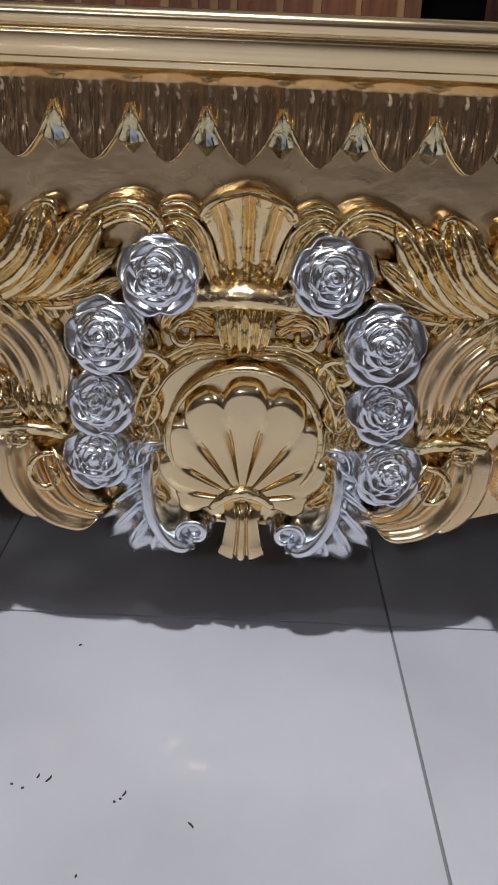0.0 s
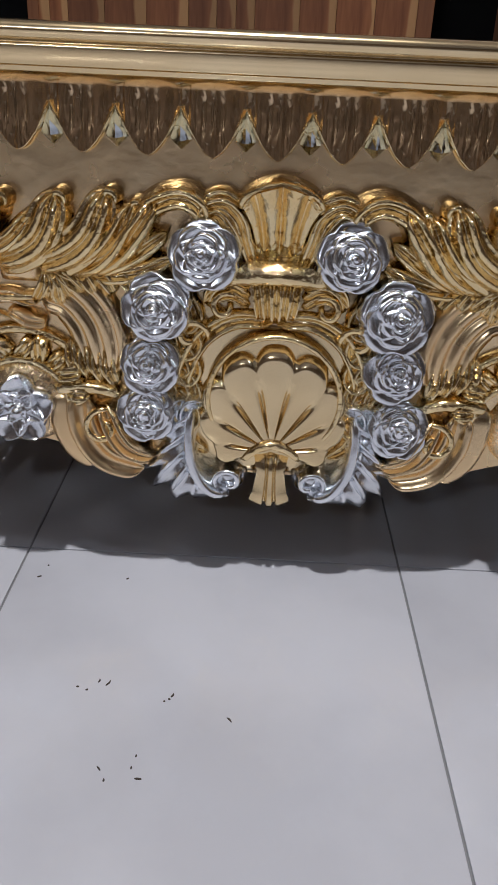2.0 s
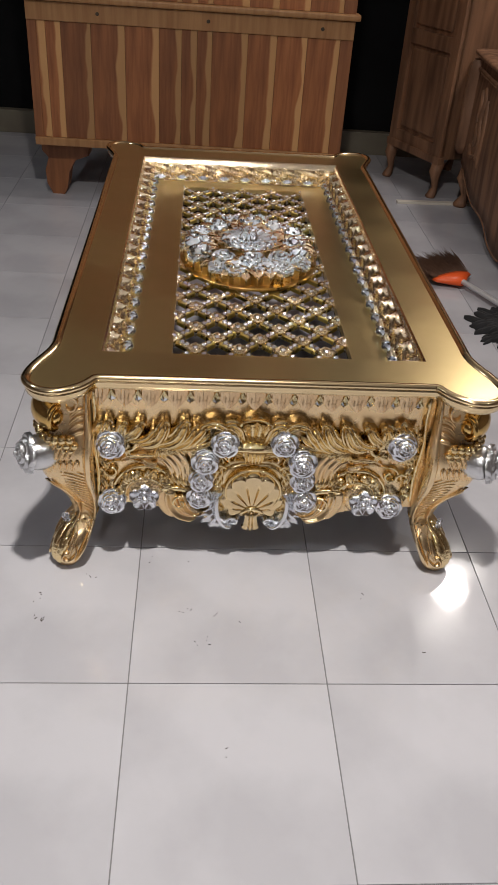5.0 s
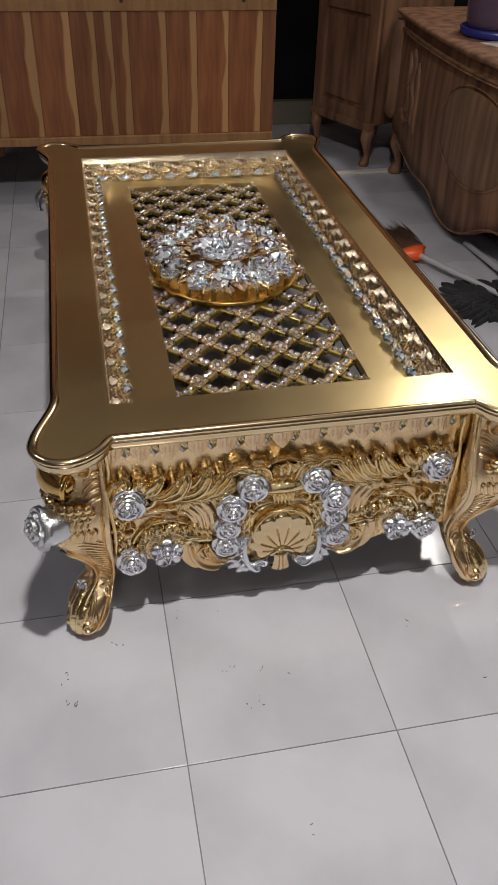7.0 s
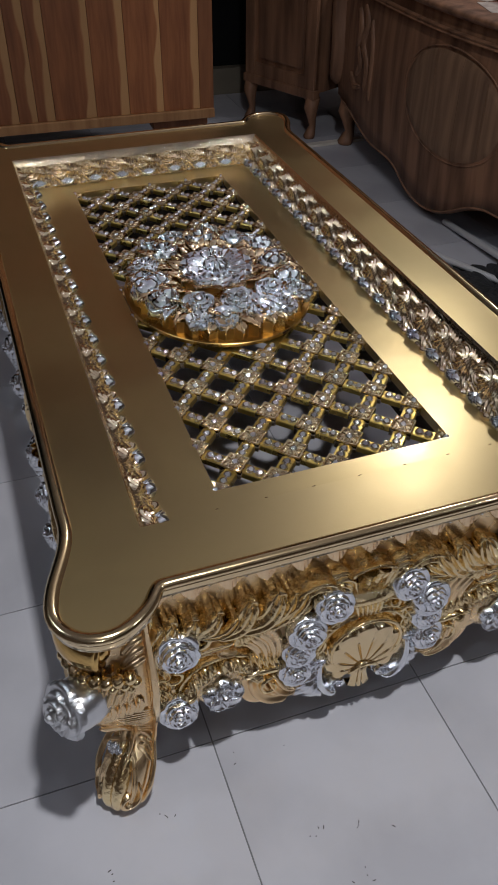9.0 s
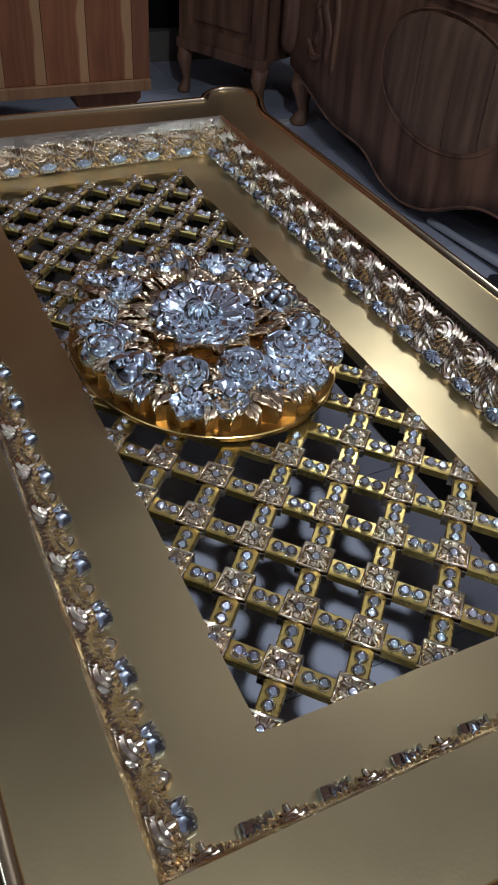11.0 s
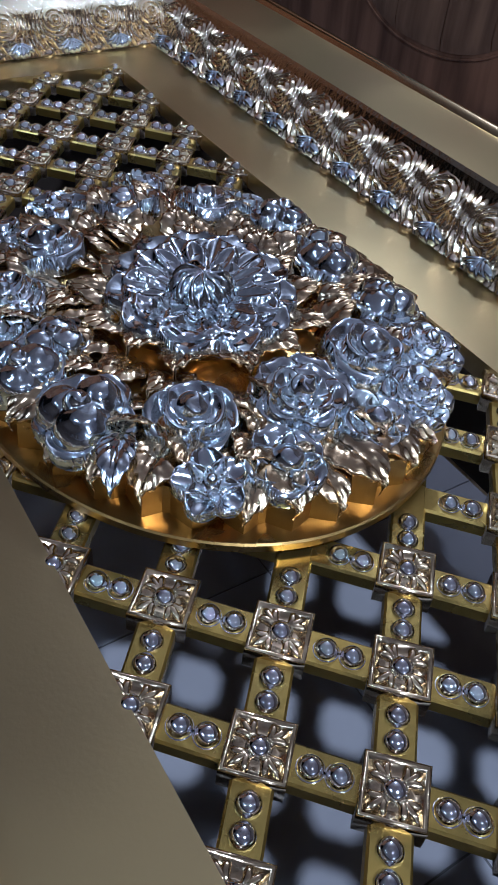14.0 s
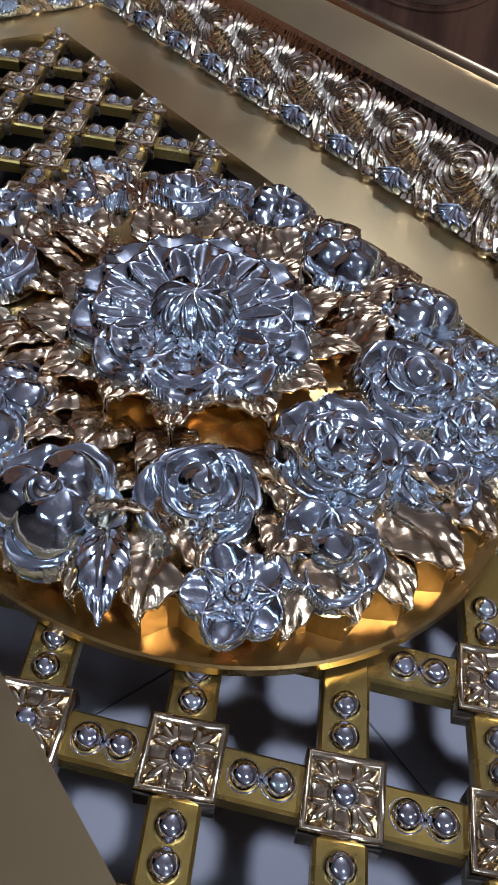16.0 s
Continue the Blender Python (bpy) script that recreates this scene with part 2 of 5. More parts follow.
structure("wall_front", box(bmesh.new(), -3.8, 3.2, -5.15, -5, 0, 3.2), PLASTER, "unseen plaster wall behind the camera, added for bounce and reflections")
structure("ceiling", box(bmesh.new(), -3.8, 3.2, -5.1, 5.2, 3.0, 3.1), CEILING, "unseen pale grey ceiling board, added for bounce and reflections")


# ---- the coffee table ----
CY = 0.731  # middle of its length
TOP = 0.506
table = thing("coffee_table", "ornate gold-leafed carved coffee table with silver roses", "coffee table", (0, CY, 0))
HALF_W, HALF_L = 0.437, 0.10 + CY


def top_outline(n=16):
    """Anticlockwise outline of the top with its four swelling corners."""
    front = [(0.335, -HALF_L), (0.352, -HALF_L - 0.004), (0.374, -HALF_L - 0.034), (0.412, -HALF_L - 0.057), (0.450, -HALF_L - 0.052), (0.474, -HALF_L - 0.022),
             (0.470, -HALF_L + 0.022), (0.446, -HALF_L + 0.085), (HALF_W, -HALF_L + 0.125), (HALF_W, -HALF_L + 0.17)]
    q = [tuple(p) for p in ease(front, n * 2)]
    right = q + [(x, -y) for x, y in reversed(q)]
    return right + [(-x, -y) for x, y in right]


OUT = np.array(top_outline())


def offset(o):
    d = np.roll(OUT, -1, 0) - np.roll(OUT, 1, 0)
    d /= np.linalg.norm(d, axis=1)[:, None]
    return OUT + np.stack([d[:, 1], -d[:, 0]], 1) * o


# edge moulding: bead, fascia, cove
bm = bmesh.new()
EDGE = [(-0.004, TOP - 0.001), (0.000, TOP + 0.004), (0.006, TOP + 0.0065), (0.012, TOP + 0.0055), (0.016, TOP + 0.001), (0.0155, TOP - 0.003), (0.012, TOP - 0.0065), (0.0085, TOP - 0.008), (0.0085, TOP - 0.009),
        (0.0105, TOP - 0.0095), (0.0105, TOP - 0.012), (0.0090, TOP - 0.0235), (0.0070, TOP - 0.025), (0.005, TOP - 0.0255), (0.005, TOP - 0.0275), (0.0035, TOP - 0.029), (-0.004, TOP - 0.034), (-0.022, TOP - 0.038), (-0.06, TOP - 0.038)]
loops(bm, [[(x, y, z) for x, y in offset(o)] for o, z in EDGE])
part("edge_moulding", bm, GOLD_EDGE, table, "polished gold bead moulding round the top")

RX, RY = 0.346, 0.731  # recess, half sizes
bm = bmesh.new()
outer = [bm.verts.new((x, y, TOP)) for x, y in OUT]
inner = [bm.verts.new((x, y, TOP)) for x, y in ((-RX, -RY), (RX, -RY), (RX, RY), (-RX, RY))]
edges = [bm.edges.new((r[i], r[(i + 1) % len(r)])) for r in (outer, inner) for i in range(len(r))]
bmesh.ops.triangle_fill(bm, edges=edges, use_beauty=True)
bmesh.ops.recalc_face_normals(bm, faces=bm.faces[:])
for f in bm.faces:
    if f.normal.z < 0:
        f.normal_flip()
part("tabletop", bm, GOLD_TOP, table, "satin gold-lacquered tabletop frame", smooth=False)

# sloped cove between the top and the inner border
BZ = 0.432
IX, IY = 0.303, 0.704
bm = bmesh.new()
loops(bm, [[(sx * x, sy * y, z) for sx, sy in ((-1, -1), (1, -1), (1, 1), (-1, 1))] for x, y, z in ((RX, RY, TOP), (RX - 0.004, RY - 0.004, TOP - 0.004), (RX - 0.012, RY - 0.012, TOP - 0.02), (IX, IY, BZ - 0.004))])
part("recess_cove", bm, GILT, table, smooth=False)
LX, LY, OX, OY = 0.2085, 0.628, 0.006, 0.012  # lattice opening and the offset of its middle
bm = bmesh.new()
loops(bm, [[(ox + sx * x, oy + sy * y, z) for sx, sy in ((-1, -1), (1, -1), (1, 1), (-1, 1))] for x, y, z, ox, oy in ((IX + 0.02, IY + 0.015, BZ, 0, 0), (LX, LY, BZ, OX, OY), (LX, LY, BZ - 0.02, OX, OY), (LX + 0.04, LY + 0.04, BZ - 0.02, OX, OY))])
part("inner_border", bm, GOLD_TOP, table, "satin gold inner border", smooth=False)

# apron boards
APY = -HALF_L + 0.045  # front apron face


def board_outline(half, ends=0.15, low=0.116):
    pts = ease([(-half, ends), (-half * 0.72, ends - 0.005), (-half * 0.55, low + 0.015), (-half * 0.42, low), (-half * 0.3, low), (0, low - 0.005), (half * 0.3, low), (half * 0.42, low), (half * 0.55, low + 0.015), (half * 0.72, ends - 0.005), (half, ends)], 40)
    return [(half, 0.472), (-half, 0.472)] + [tuple(p) for p in pts]


def board(half):
    bm = bmesh.new()
    pts = board_outline(half)
    a = [bm.verts.new((u, v, 0)) for u, v in pts]
    b = [bm.verts.new((u, v, -0.022)) for u, v in pts]
    bm.faces.new(a)
    bm.faces.new(list(reversed(b)))
    for i in range(len(pts)):
        j = (i + 1) % len(pts)
        bm.faces.new((a[j], a[i], b[i], b[j]))
    return bm


# local panel space: u along, v up, w outwards
FRONT = Matrix(((1, 0, 0, 0), (0, 0, -1, APY), (0, 1, 0, 0), (0, 0, 0, 1)))
BACK = Matrix.Rotation(math.pi, 4, "Z") @ FRONT
LEFT = Matrix.Rotation(-math.pi / 2, 4, "Z") @ Matrix(((1, 0, 0, 0), (0, 0, -1, -HALF_W + 0.020), (0, 1, 0, 0), (0, 0, 0, 1)))
RIGHT = Matrix.Rotation(math.pi, 4, "Z") @ LEFT
for name, m, half in (("front_apron", FRONT, 0.375), ("back_apron", BACK, 0.375), ("side_apron", LEFT, 0.76), ("side_apron", RIGHT, 0.76)):
    ob = part(name, board(half), GOLD_APRON, table, smooth=False)
    ob.matrix_local = m

# bare-wood lining and ring, added dark to keep light from bouncing underneath
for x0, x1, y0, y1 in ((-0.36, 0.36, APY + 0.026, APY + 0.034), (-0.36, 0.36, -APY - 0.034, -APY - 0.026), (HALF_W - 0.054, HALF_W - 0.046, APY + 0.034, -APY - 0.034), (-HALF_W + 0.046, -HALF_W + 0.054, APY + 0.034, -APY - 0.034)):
    part("inner_lining", box(bmesh.new(), x0, x1, y0, y1, 0.13, 0.40), DARK_WOOD, table, "dark wood lining added inside the apron to cut bounced light", smooth=False)
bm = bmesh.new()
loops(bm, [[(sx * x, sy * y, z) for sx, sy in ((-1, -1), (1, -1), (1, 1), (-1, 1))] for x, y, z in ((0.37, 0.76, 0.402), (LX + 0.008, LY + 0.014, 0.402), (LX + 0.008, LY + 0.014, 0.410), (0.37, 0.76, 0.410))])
part("dark_liner_ring", bm, DARK_WOOD, table, smooth=False)


# ---- cove ornament ----


COVE_STEP, COVE_HIGH = 0.0759, 0.0877


def scroll_tile():
    """One length of the cove (u along, v up the slope, w off it): slanting ridges that part round a ringed eye, like water round a stone."""
    n, m = 64, 52
    u, v = np.meshgrid(np.linspace(-COVE_STEP / 2, COVE_STEP / 2, n), np.linspace(0.004, COVE_HIGH, m))
    lean, eye = radians(24), 0.0215
    flow = u * math.cos(lean) + (v - 0.054) * math.sin(lean)
    near = np.full(u.shape, 1.0)
    for k in range(-3, 4):
        du, dv = u - k * COVE_STEP, v - 0.054
        r = np.hypot(du, dv)
        near = np.minimum(near, r)
        flow = flow - (du * math.cos(lean) + dv * math.sin(lean)) * (0.024 / np.maximum(r, 0.020)) ** 2
    width = COVE_STEP * math.cos(lean) / 7
    ridge = np.abs(np.sin(math.pi * (flow + 0.0007 * np.sin(2 * math.pi * 3 * u / COVE_STEP + 120 * v)) / width)) ** 0.7
    rings = np.abs(np.sin(math.pi * (near + 0.0016) / 0.0072)) ** 0.8
    blend = np.clip((near - eye) / 0.003, 0, 1)
    w = 0.001 + 0.0105 * np.sin(math.pi * v / COVE_HIGH * 0.97) ** 1.1 * (0.62 + 0.38 * np.cos(math.pi * np.minimum(1, near / 0.045)))
    w += (0.0058 + 0.0010 * np.sin(260 * v + 90 * u)) * (ridge * blend + rings * (1 - blend))
    w += 0.0035 * np.sqrt(np.maximum(0, 1 - (near / 0.0042) ** 2))
    for cu, cv in ((-0.020, 0.030), (-0.010, 0.0265)):
        w += 0.0045 * np.sqrt(np.maximum(0, 1 - ((u - cu) ** 2 + (v - cv) ** 2) / 0.0040**2))
    w *= 1 - np.clip((v / COVE_HIGH - 0.76) / 0.24, 0, 1) ** 1.5
    return loops(bmesh.new(), [[(u[i, j], v[i, j], w[i, j]) for j in range(n)] for i in range(m)], closed=False)


def egg():
    bm = bmesh.new()
    dome(bm, -0.016, 0.006, -0.002, 0.0115, 0.017, 12, 5)
    ring_bead(bm, -0.016, 0.006, 0.0, 0.0140, 0.0024, 14, 4)
    return bm


def shell_drop():
    bm = bmesh.new()
    for k in range(5):
        a = radians(-140 + 25 * k)
        strap(bm, [(0.018, 0.026), (0.018 + 0.012 * math.cos(a), 0.026 + 0.012 * math.sin(a)), (0.018 + 0.024 * math.cos(a), 0.026 + 0.023 * math.sin(a))], 0.0095, 0.008, 1, 7, 0.006, 0.5, 0.008, m=5)
    return bm


cove_meshes = (mesh_of("scroll", scroll_tile(), GILT), mesh_of("egg", egg(), GILT), mesh_of("shell_drop", shell_drop(), SILVER))
cove = new("cove_ornament")
cove.parent = table
for half, reach, turn, count in ((RY, RX, 90, 19), (RY, RX, -90, 19), (RX, RY, 0, 9), (RX, RY, 180, 9)):
    run = RX - IX if reach == RX else RY - IY
    inset, slope, length = reach - run, math.atan2(TOP - BZ, run), math.hypot(run, TOP - BZ)
    for k in range(count):
        u = (k - (count - 1) / 2) * COVE_STEP
        # u along the side, v up the slope towards the rim, w inwards and up
        m = Matrix.Rotation(radians(turn), 4, "Z") @ Matrix.Translation((u, inset, BZ - 0.002)) @ Matrix.Rotation(slope, 4, "X") @ Matrix.Translation((0, -0.001, -0.0032))
        m = m @ Matrix.Diagonal((1, 0.985 * length / COVE_HIGH, 1, 1))
        for me in cove_meshes:
            piece(me.name, me, cove, m)

# ---- lattice ----
SX, SY, NX, NY = 0.0517, 0.0571, 8, 22
LZ = 0.4245
lattice = new("lattice")
lattice.parent = table
tagged(lattice, "yellow-gold diagonal lattice set with silver beads")


def node_at(i, j):
    return Vector((-0.2015 + SX * i, 0.1196 - CY + SY * j, LZ))


def bar(p, q, wide, z0, z1):
    """A strip from p to q with softened upper edges."""
    d = (q - p).normalized()
    n = Vector((-d.y, d.x, 0)) * wide / 2
    e = d * 0.006
    bm = bmesh.new()
    c = 0.0016
    prof = [(-1, z0, 0), (-1, z1 - c, 0), (-1, z1, c), (1, z1, c), (1, z1 - c, 0), (1, z0, 0)]
    rings = [[a + n * s * (1 - cc / (wide / 2)) + Vector((0, 0, z)) for s, z, cc in prof] for a in (p - e, q + e)]
    loops(bm, rings, closed=True, caps=True)
    return bm


for s in (1, -1):
    for c in (range(-NY, NX + 1, 2) if s == 1 else range(0, NX + NY + 1, 2)):
        on = [(i, i - c if s == 1 else c - i) for i in range(NX + 1)]
        on = [(i, j) for i, j in on if 0 <= j <= NY]
        if len(on) > 1:
            a, b = node_at(*on[0]), node_at(*on[-1])
            a.z = b.z = 0
            part("strip", bar(a, b, 0.0250, LZ - 0.014, LZ - (0.002 if s == 1 else 0.0026)), GOLD_LATTICE, lattice, smooth=False)


def plate():
    """Square block with a raised rim and four carved corner leaves round a seat for its bead."""
    bm = bmesh.new()
    h = 0.0192
    rings = []
    for inset, z in ((0.0, -0.014), (0.0, 0.0030), (0.0009, 0.0044), (0.0024, 0.0044), (0.0034, 0.0016), (0.0100, 0.0022)):
        k = h - inset
        rings.append([(-k, -k, z), (k, -k, z), (k, k, z), (-k, k, z)])
    loops(bm, rings, caps=True)
    for q in range(4):
        a = radians(45 + 90 * q)
        for side, far in ((-0.50, 0.0170), (0, 0.0205), (0.50, 0.0170)):
            b = a + side * (1 if q % 2 else 0.9)
            strap(bm, [(0.006 * math.cos(a), 0.006 * math.sin(a)), (0.012 * math.cos(a + side * 0.55), 0.012 * math.sin(a + side * 0.55)), (far * math.cos(b), far * math.sin(b))], 0.0066, 0.0046, 0, 7, 0.0008, 0.5, m=5)
    return bm


def bead(r, h):
    bm = bmesh.new()
    dome(bm, 0, 0, -0.001, r, h, 16, 7)
    ring_bead(bm, 0, 0, -0.0014, r + 0.0002, 0.0007, 16, 4)
    return bm


PLATE_GOLD = material("pale_gold_boss", (0.84, 0.69, 0.45), 0.08, 1.0, (0.64, 0.51, 0.32), 40, 0.2, 150, 0.22)
plate_mesh = mesh_of("boss", plate(), PLATE_GOLD, True)
bead_mesh = mesh_of("bead", bead(0.0081, 0.0074), GEM)
along = math.atan2(SY, SX)
skew = Matrix(((math.cos(along), -math.cos(along), 0, 0), (math.sin(along), math.sin(along), 0, 0), (0, 0, 1, 0), (0, 0, 0, 1)))


def under_medallion(x, y, k=0.93):
    return (x / 0.197) ** 2 + ((y - 0.009) / 0.245) ** 2 < k


rest = bmesh.new()
spots = []
for i in range(NX + 1):
    for j in range(NY + 1):
        if (i + j) % 2:
            continue
        p = node_at(i, j)
        if not under_medallion(p.x, p.y):
            piece("boss", plate_mesh, lattice, Matrix.Translation(p) @ skew)
            spots.append(p + Vector((0, 0, 0.0026)))
        for di in (1, -1):
            i2, j2 = i + di, j + 1
            if 0 <= i2 <= NX and j2 <= NY:
                q = node_at(i2, j2)
                mid, d = (p + q) / 2, (q - p).normalized()
                for o in (-0.0083, 0.0083):
                    g = mid + d * o - Vector((0, 0, 0.0018))
                    if not under_medallion(g.x, g.y):
                        spots.append(g)
spots.sort(key=lambda v: v.y)
for k, g in enumerate(spots):
    if k < 290:
        piece("bead", bead_mesh, lattice, Matrix.Translation(g))
    else:
        join(rest, bead(0.0081, 0.0074), Matrix.Translation(g))
tagged(part("beads_beyond", rest, GEM, lattice), kind="stuff")

# ---- medallion ----
GOLD_LEAF = material("pale_gold_leaf", (0.82, 0.68, 0.47), 0.10, 1.0, (0.72, 0.52, 0.29), 30, 0.25, 130, 0.22)
MC = Vector((-0.002, 0.740 - CY, BZ))
medallion = new("medallion")
medallion.parent = table
medallion.matrix_local = Matrix.Translation(MC)
tagged(medallion, "raised oval medallion of silver flowers and gold leaves")
rnd = random.Random(5)
LOBES = 36
jut = [0.0125 + rnd.uniform(-0.003, 0.003) for _ in range(LOBES)]  # how far each leaf point of the rim stands out


def rim(t, o, zig):
    """A point of the oval rim at t of LOBES leaf points; zig cuts it into facets under the leaves."""
    a, k, p = 2 * math.pi * t / LOBES, int(t) % LOBES, t % 1
    inward = zig * (0.004 + jut[k] * abs(p - 0.5) * 2)
    return ((0.194 + o - inward) * math.cos(a), (0.231 + o - inward) * math.sin(a))


bm = bmesh.new()
rows = []
for o, z, zig in ((0.005, -0.004, 0), (0.005, 0.0022, 0), (0.0035, 0.0034, 0), (0.0, 0.0036, 0), (0.0, 0.0040, 1), (-0.0015, 0.0290, 1), (-0.0035, 0.0300, 1), (-0.028, 0.0310, 0), (-0.07, 0.036, 0), (-0.14, 0.038, 0)):
    rows.append([(*rim(t / 6, o, zig), z) for t in range(LOBES * 6)])
loops(bm, rows, caps=True)
part("oval_base", bm, GOLD_DEEP, medallion, "amber-gold faceted oval rim", smooth=False)

leaf_meshes = [mesh_of("leaf", leaf(0.056, 0.050, 0.007, vein=0.0014), GOLD_LEAF), mesh_of("leaf", leaf(0.050, 0.046, 0.009, vein=0.0014), GOLD_LEAF), mesh_of("leaf", leaf(0.060, 0.046, 0.006, vein=0.0014), GOLD_LEAF)]


def lay_leaf(k, x, y, z, turn, tilt, roll=0.25, size=1.0):
    """A leaf at (x, y) of the medallion that points in the direction turn; tilt lowers its tip."""
    piece("leaf", leaf_meshes[k % 3], medallion, Matrix.Translation((x, y, z)) @ Matrix.Rotation(turn, 4, "Z") @ Matrix.Rotation(radians(tilt), 4, "Y") @ Matrix.Rotation(rnd.uniform(-roll, roll), 4, "X") @ Matrix.Scale(size, 4))


for k in range(LOBES):  # one leaf over each point of the rim
    x, y = rim(k + 0.5, 0.001, 0)
    turn = math.atan2(0.8 * y, x) + rnd.uniform(-0.16, 0.16)
    reach = (0.056, 0.050, 0.060)[k % 3] * 0.95
    lay_leaf(k, x - reach * math.cos(turn), y - reach * math.sin(turn), 0.0365 + 0.002 * (k % 2), turn, rnd.uniform(7, 12), 0.18)
for k in range(60):  # steep bed between the flowers
    a = 2 * math.pi * k / 20 + rnd.uniform(-0.12, 0.12)
    f = (0.56, 0.70, 0.84)[k // 20]
    lay_leaf(k, 0.150 * f * math.cos(a), 0.200 * f * math.sin(a), 0.033 + 0.003 * (k < 20), a + rnd.uniform(-0.9, 0.9), rnd.uniform(-26, -4), 0.4, 0.85)
for k in range(13):  # pointed collar of the large flower
    a = 2 * math.pi * (k + 0.4) / 13
    lay_leaf(k, -0.001 + 0.058 * math.cos(a), 0.060 * math.sin(a), 0.034, a + rnd.uniform(-0.12, 0.12), rnd.uniform(-26, -14), 0.2, 0.92)


def sculpt(whorls, bumps=(), depth=0.16, turns=150, steps=56, vein=0.02):
    """A bloom of unit radius carved out of the solid, as one skin.
    whorls: count, inner and outer radius, half width, foot, tip, spoon, phase, point, lip, uneven; bumps: x, y, radius, foot, height, folds."""
    r = np.linspace(0.012, 1.14, steps)[:, None] * np.ones((1, turns))
    th = np.ones((steps, 1)) * np.linspace(0, 2 * math.pi, turns, endpoint=False)[None]
    z = np.full(r.shape, -depth)
    for count, r0, r1, half, z0, z1, spoon, phase, point, lip, uneven in whorls:
        for k in range(count):
            w = uneven * math.sin(7.3 * k + 5 * phase)
            far, tip = r1 * (1 + w), z1 * (1 + w)
            q = np.clip((r - r0) / (far - r0), 0, 1.0001)
            wide = half * (0.42 + 0.58 * np.sin(math.pi * np.minimum(0.5, 0.08 + 0.62 * q))) * np.maximum(0, 1 - np.maximum(0, (q - 0.55) / 0.452) ** 2) ** point
            turn = (th - phase - 2 * math.pi * k / count - w + math.pi) % (2 * math.pi) - math.pi
            a = turn * np.maximum(r, 0.35 * far) / np.maximum(wide, 1e-4)
            edge = np.maximum(np.abs(a), q)
            h = z0 + (tip - z0) * q**1.5 + spoon * a * a * np.sin(math.pi * np.minimum(0.8, 0.15 + 0.75 * q)) - lip * np.maximum(0, q - 0.78) ** 2 * 20 - 0.9 * np.maximum(0, edge - 0.90) ** 1.5 - vein * np.sin(turn * 26) ** 2 * q
            z = np.where((np.abs(a) < 1) & (r > r0) & (q < 1), np.maximum(z, h), z)
    x, y = r * np.cos(th), r * np.sin(th)
    for cx, cy, rad, foot, high, folds in bumps:
        d2 = ((x - cx) ** 2 + (y - cy) ** 2) / rad**2
        sweep_at = np.cos(folds * np.arctan2(y - cy, x - cx) - 5 * np.sqrt(d2)) if folds else 0
        h = foot + high * np.sqrt(np.maximum(0, 1 - d2)) + 0.045 * sweep_at * np.minimum(1, 3 * d2)
        z = np.where(d2 < 1, np.maximum(z, h), z)
    keep = z > -depth
    soft = (z + np.roll(z, 1, 1) + np.roll(z, -1, 1)) / 3
    z = np.where(keep & np.roll(keep, 1, 1) & np.roll(keep, -1, 1), soft, z)
    bm = bmesh.new()
    vs = [[bm.verts.new((x[i, j], y[i, j], z[i, j])) for j in range(turns)] for i in range(steps)]
    for i in range(steps - 1):
        for j in range(turns):
            n = (j + 1) % turns
            if keep[i, j] or keep[i, n] or keep[i + 1, j] or keep[i + 1, n]:
                bm.faces.new((vs[i][j], vs[i + 1][j], vs[i + 1][n], vs[i][n]))
    bm.faces.new(vs[0])
    bmesh.ops.delete(bm, geom=[v for v in bm.verts if not v.link_faces], context="VERTS")
    return bm


def cupped_rose(phase=0.0, depth=0.5):
    """Open rose: three whorls of broad bowls with rolled lips round a folded heart."""
    return sculpt([(5, 0.10, 1.03, 0.70, 0.02, 0.16, 0.10, phase, 0.36, 0.10, 0.05), (5, 0.08, 0.78, 0.54, 0.18, 0.34, 0.10, phase + 0.5, 0.36, 0.10, 0.06), (4, 0.06, 0.55, 0.44, 0.34, 0.50, 0.08, phase + 1.1, 0.36, 0.08, 0.06), (3, 0.02, 0.34, 0.30, 0.46, 0.60, 0.05, phase + 0.2, 0.36, 0.06, 0.06)], [(0, 0, 0.17, 0.50, 0.18, 1)], depth, 110, 46)


def tea_cup():
    """Half-open rose: four deep bowls and an upright heart."""
    return sculpt([(4, 0.12, 1.02, 0.86, 0.0, 0.42, 0.16, 0.2, 0.36, 0.20, 0.06), (3, 0.10, 0.70, 0.62, 0.28, 0.66, 0.08, 0.9, 0.4, 0.14, 0.06)], [(0.03, -0.02, 0.38, 0.40, 0.36, 2)])


def round_bud():
    """Fat bud of smooth overlapping wraps in a low cup."""
    return sculpt([(5, 0.2, 1.03, 0.62, 0.0, 0.28, 0.12, 0.1, 0.4, 0.1, 0.06)], [(0.30, 0.16, 0.58, 0.10, 0.56, 1), (-0.30, 0.22, 0.52, 0.12, 0.60, 1), (0.02, -0.36, 0.52, 0.12, 0.50, 1), (0.0, 0.0, 0.30, 0.42, 0.34, 2)])


def full_rose():
    """Crowded rose of many small bowls."""
    return sculpt([(7, 0.16, 1.04, 0.48, 0.0, 0.32, 0.14, 0.0, 0.4, 0.12, 0.10), (6, 0.12, 0.80, 0.42, 0.20, 0.48, 0.12, 0.4, 0.4, 0.12, 0.10), (5, 0.08, 0.56, 0.36, 0.36, 0.60, 0.10, 0.9, 0.4, 0.08, 0.10)], [(0, 0, 0.28, 0.44, 0.30, 3)])


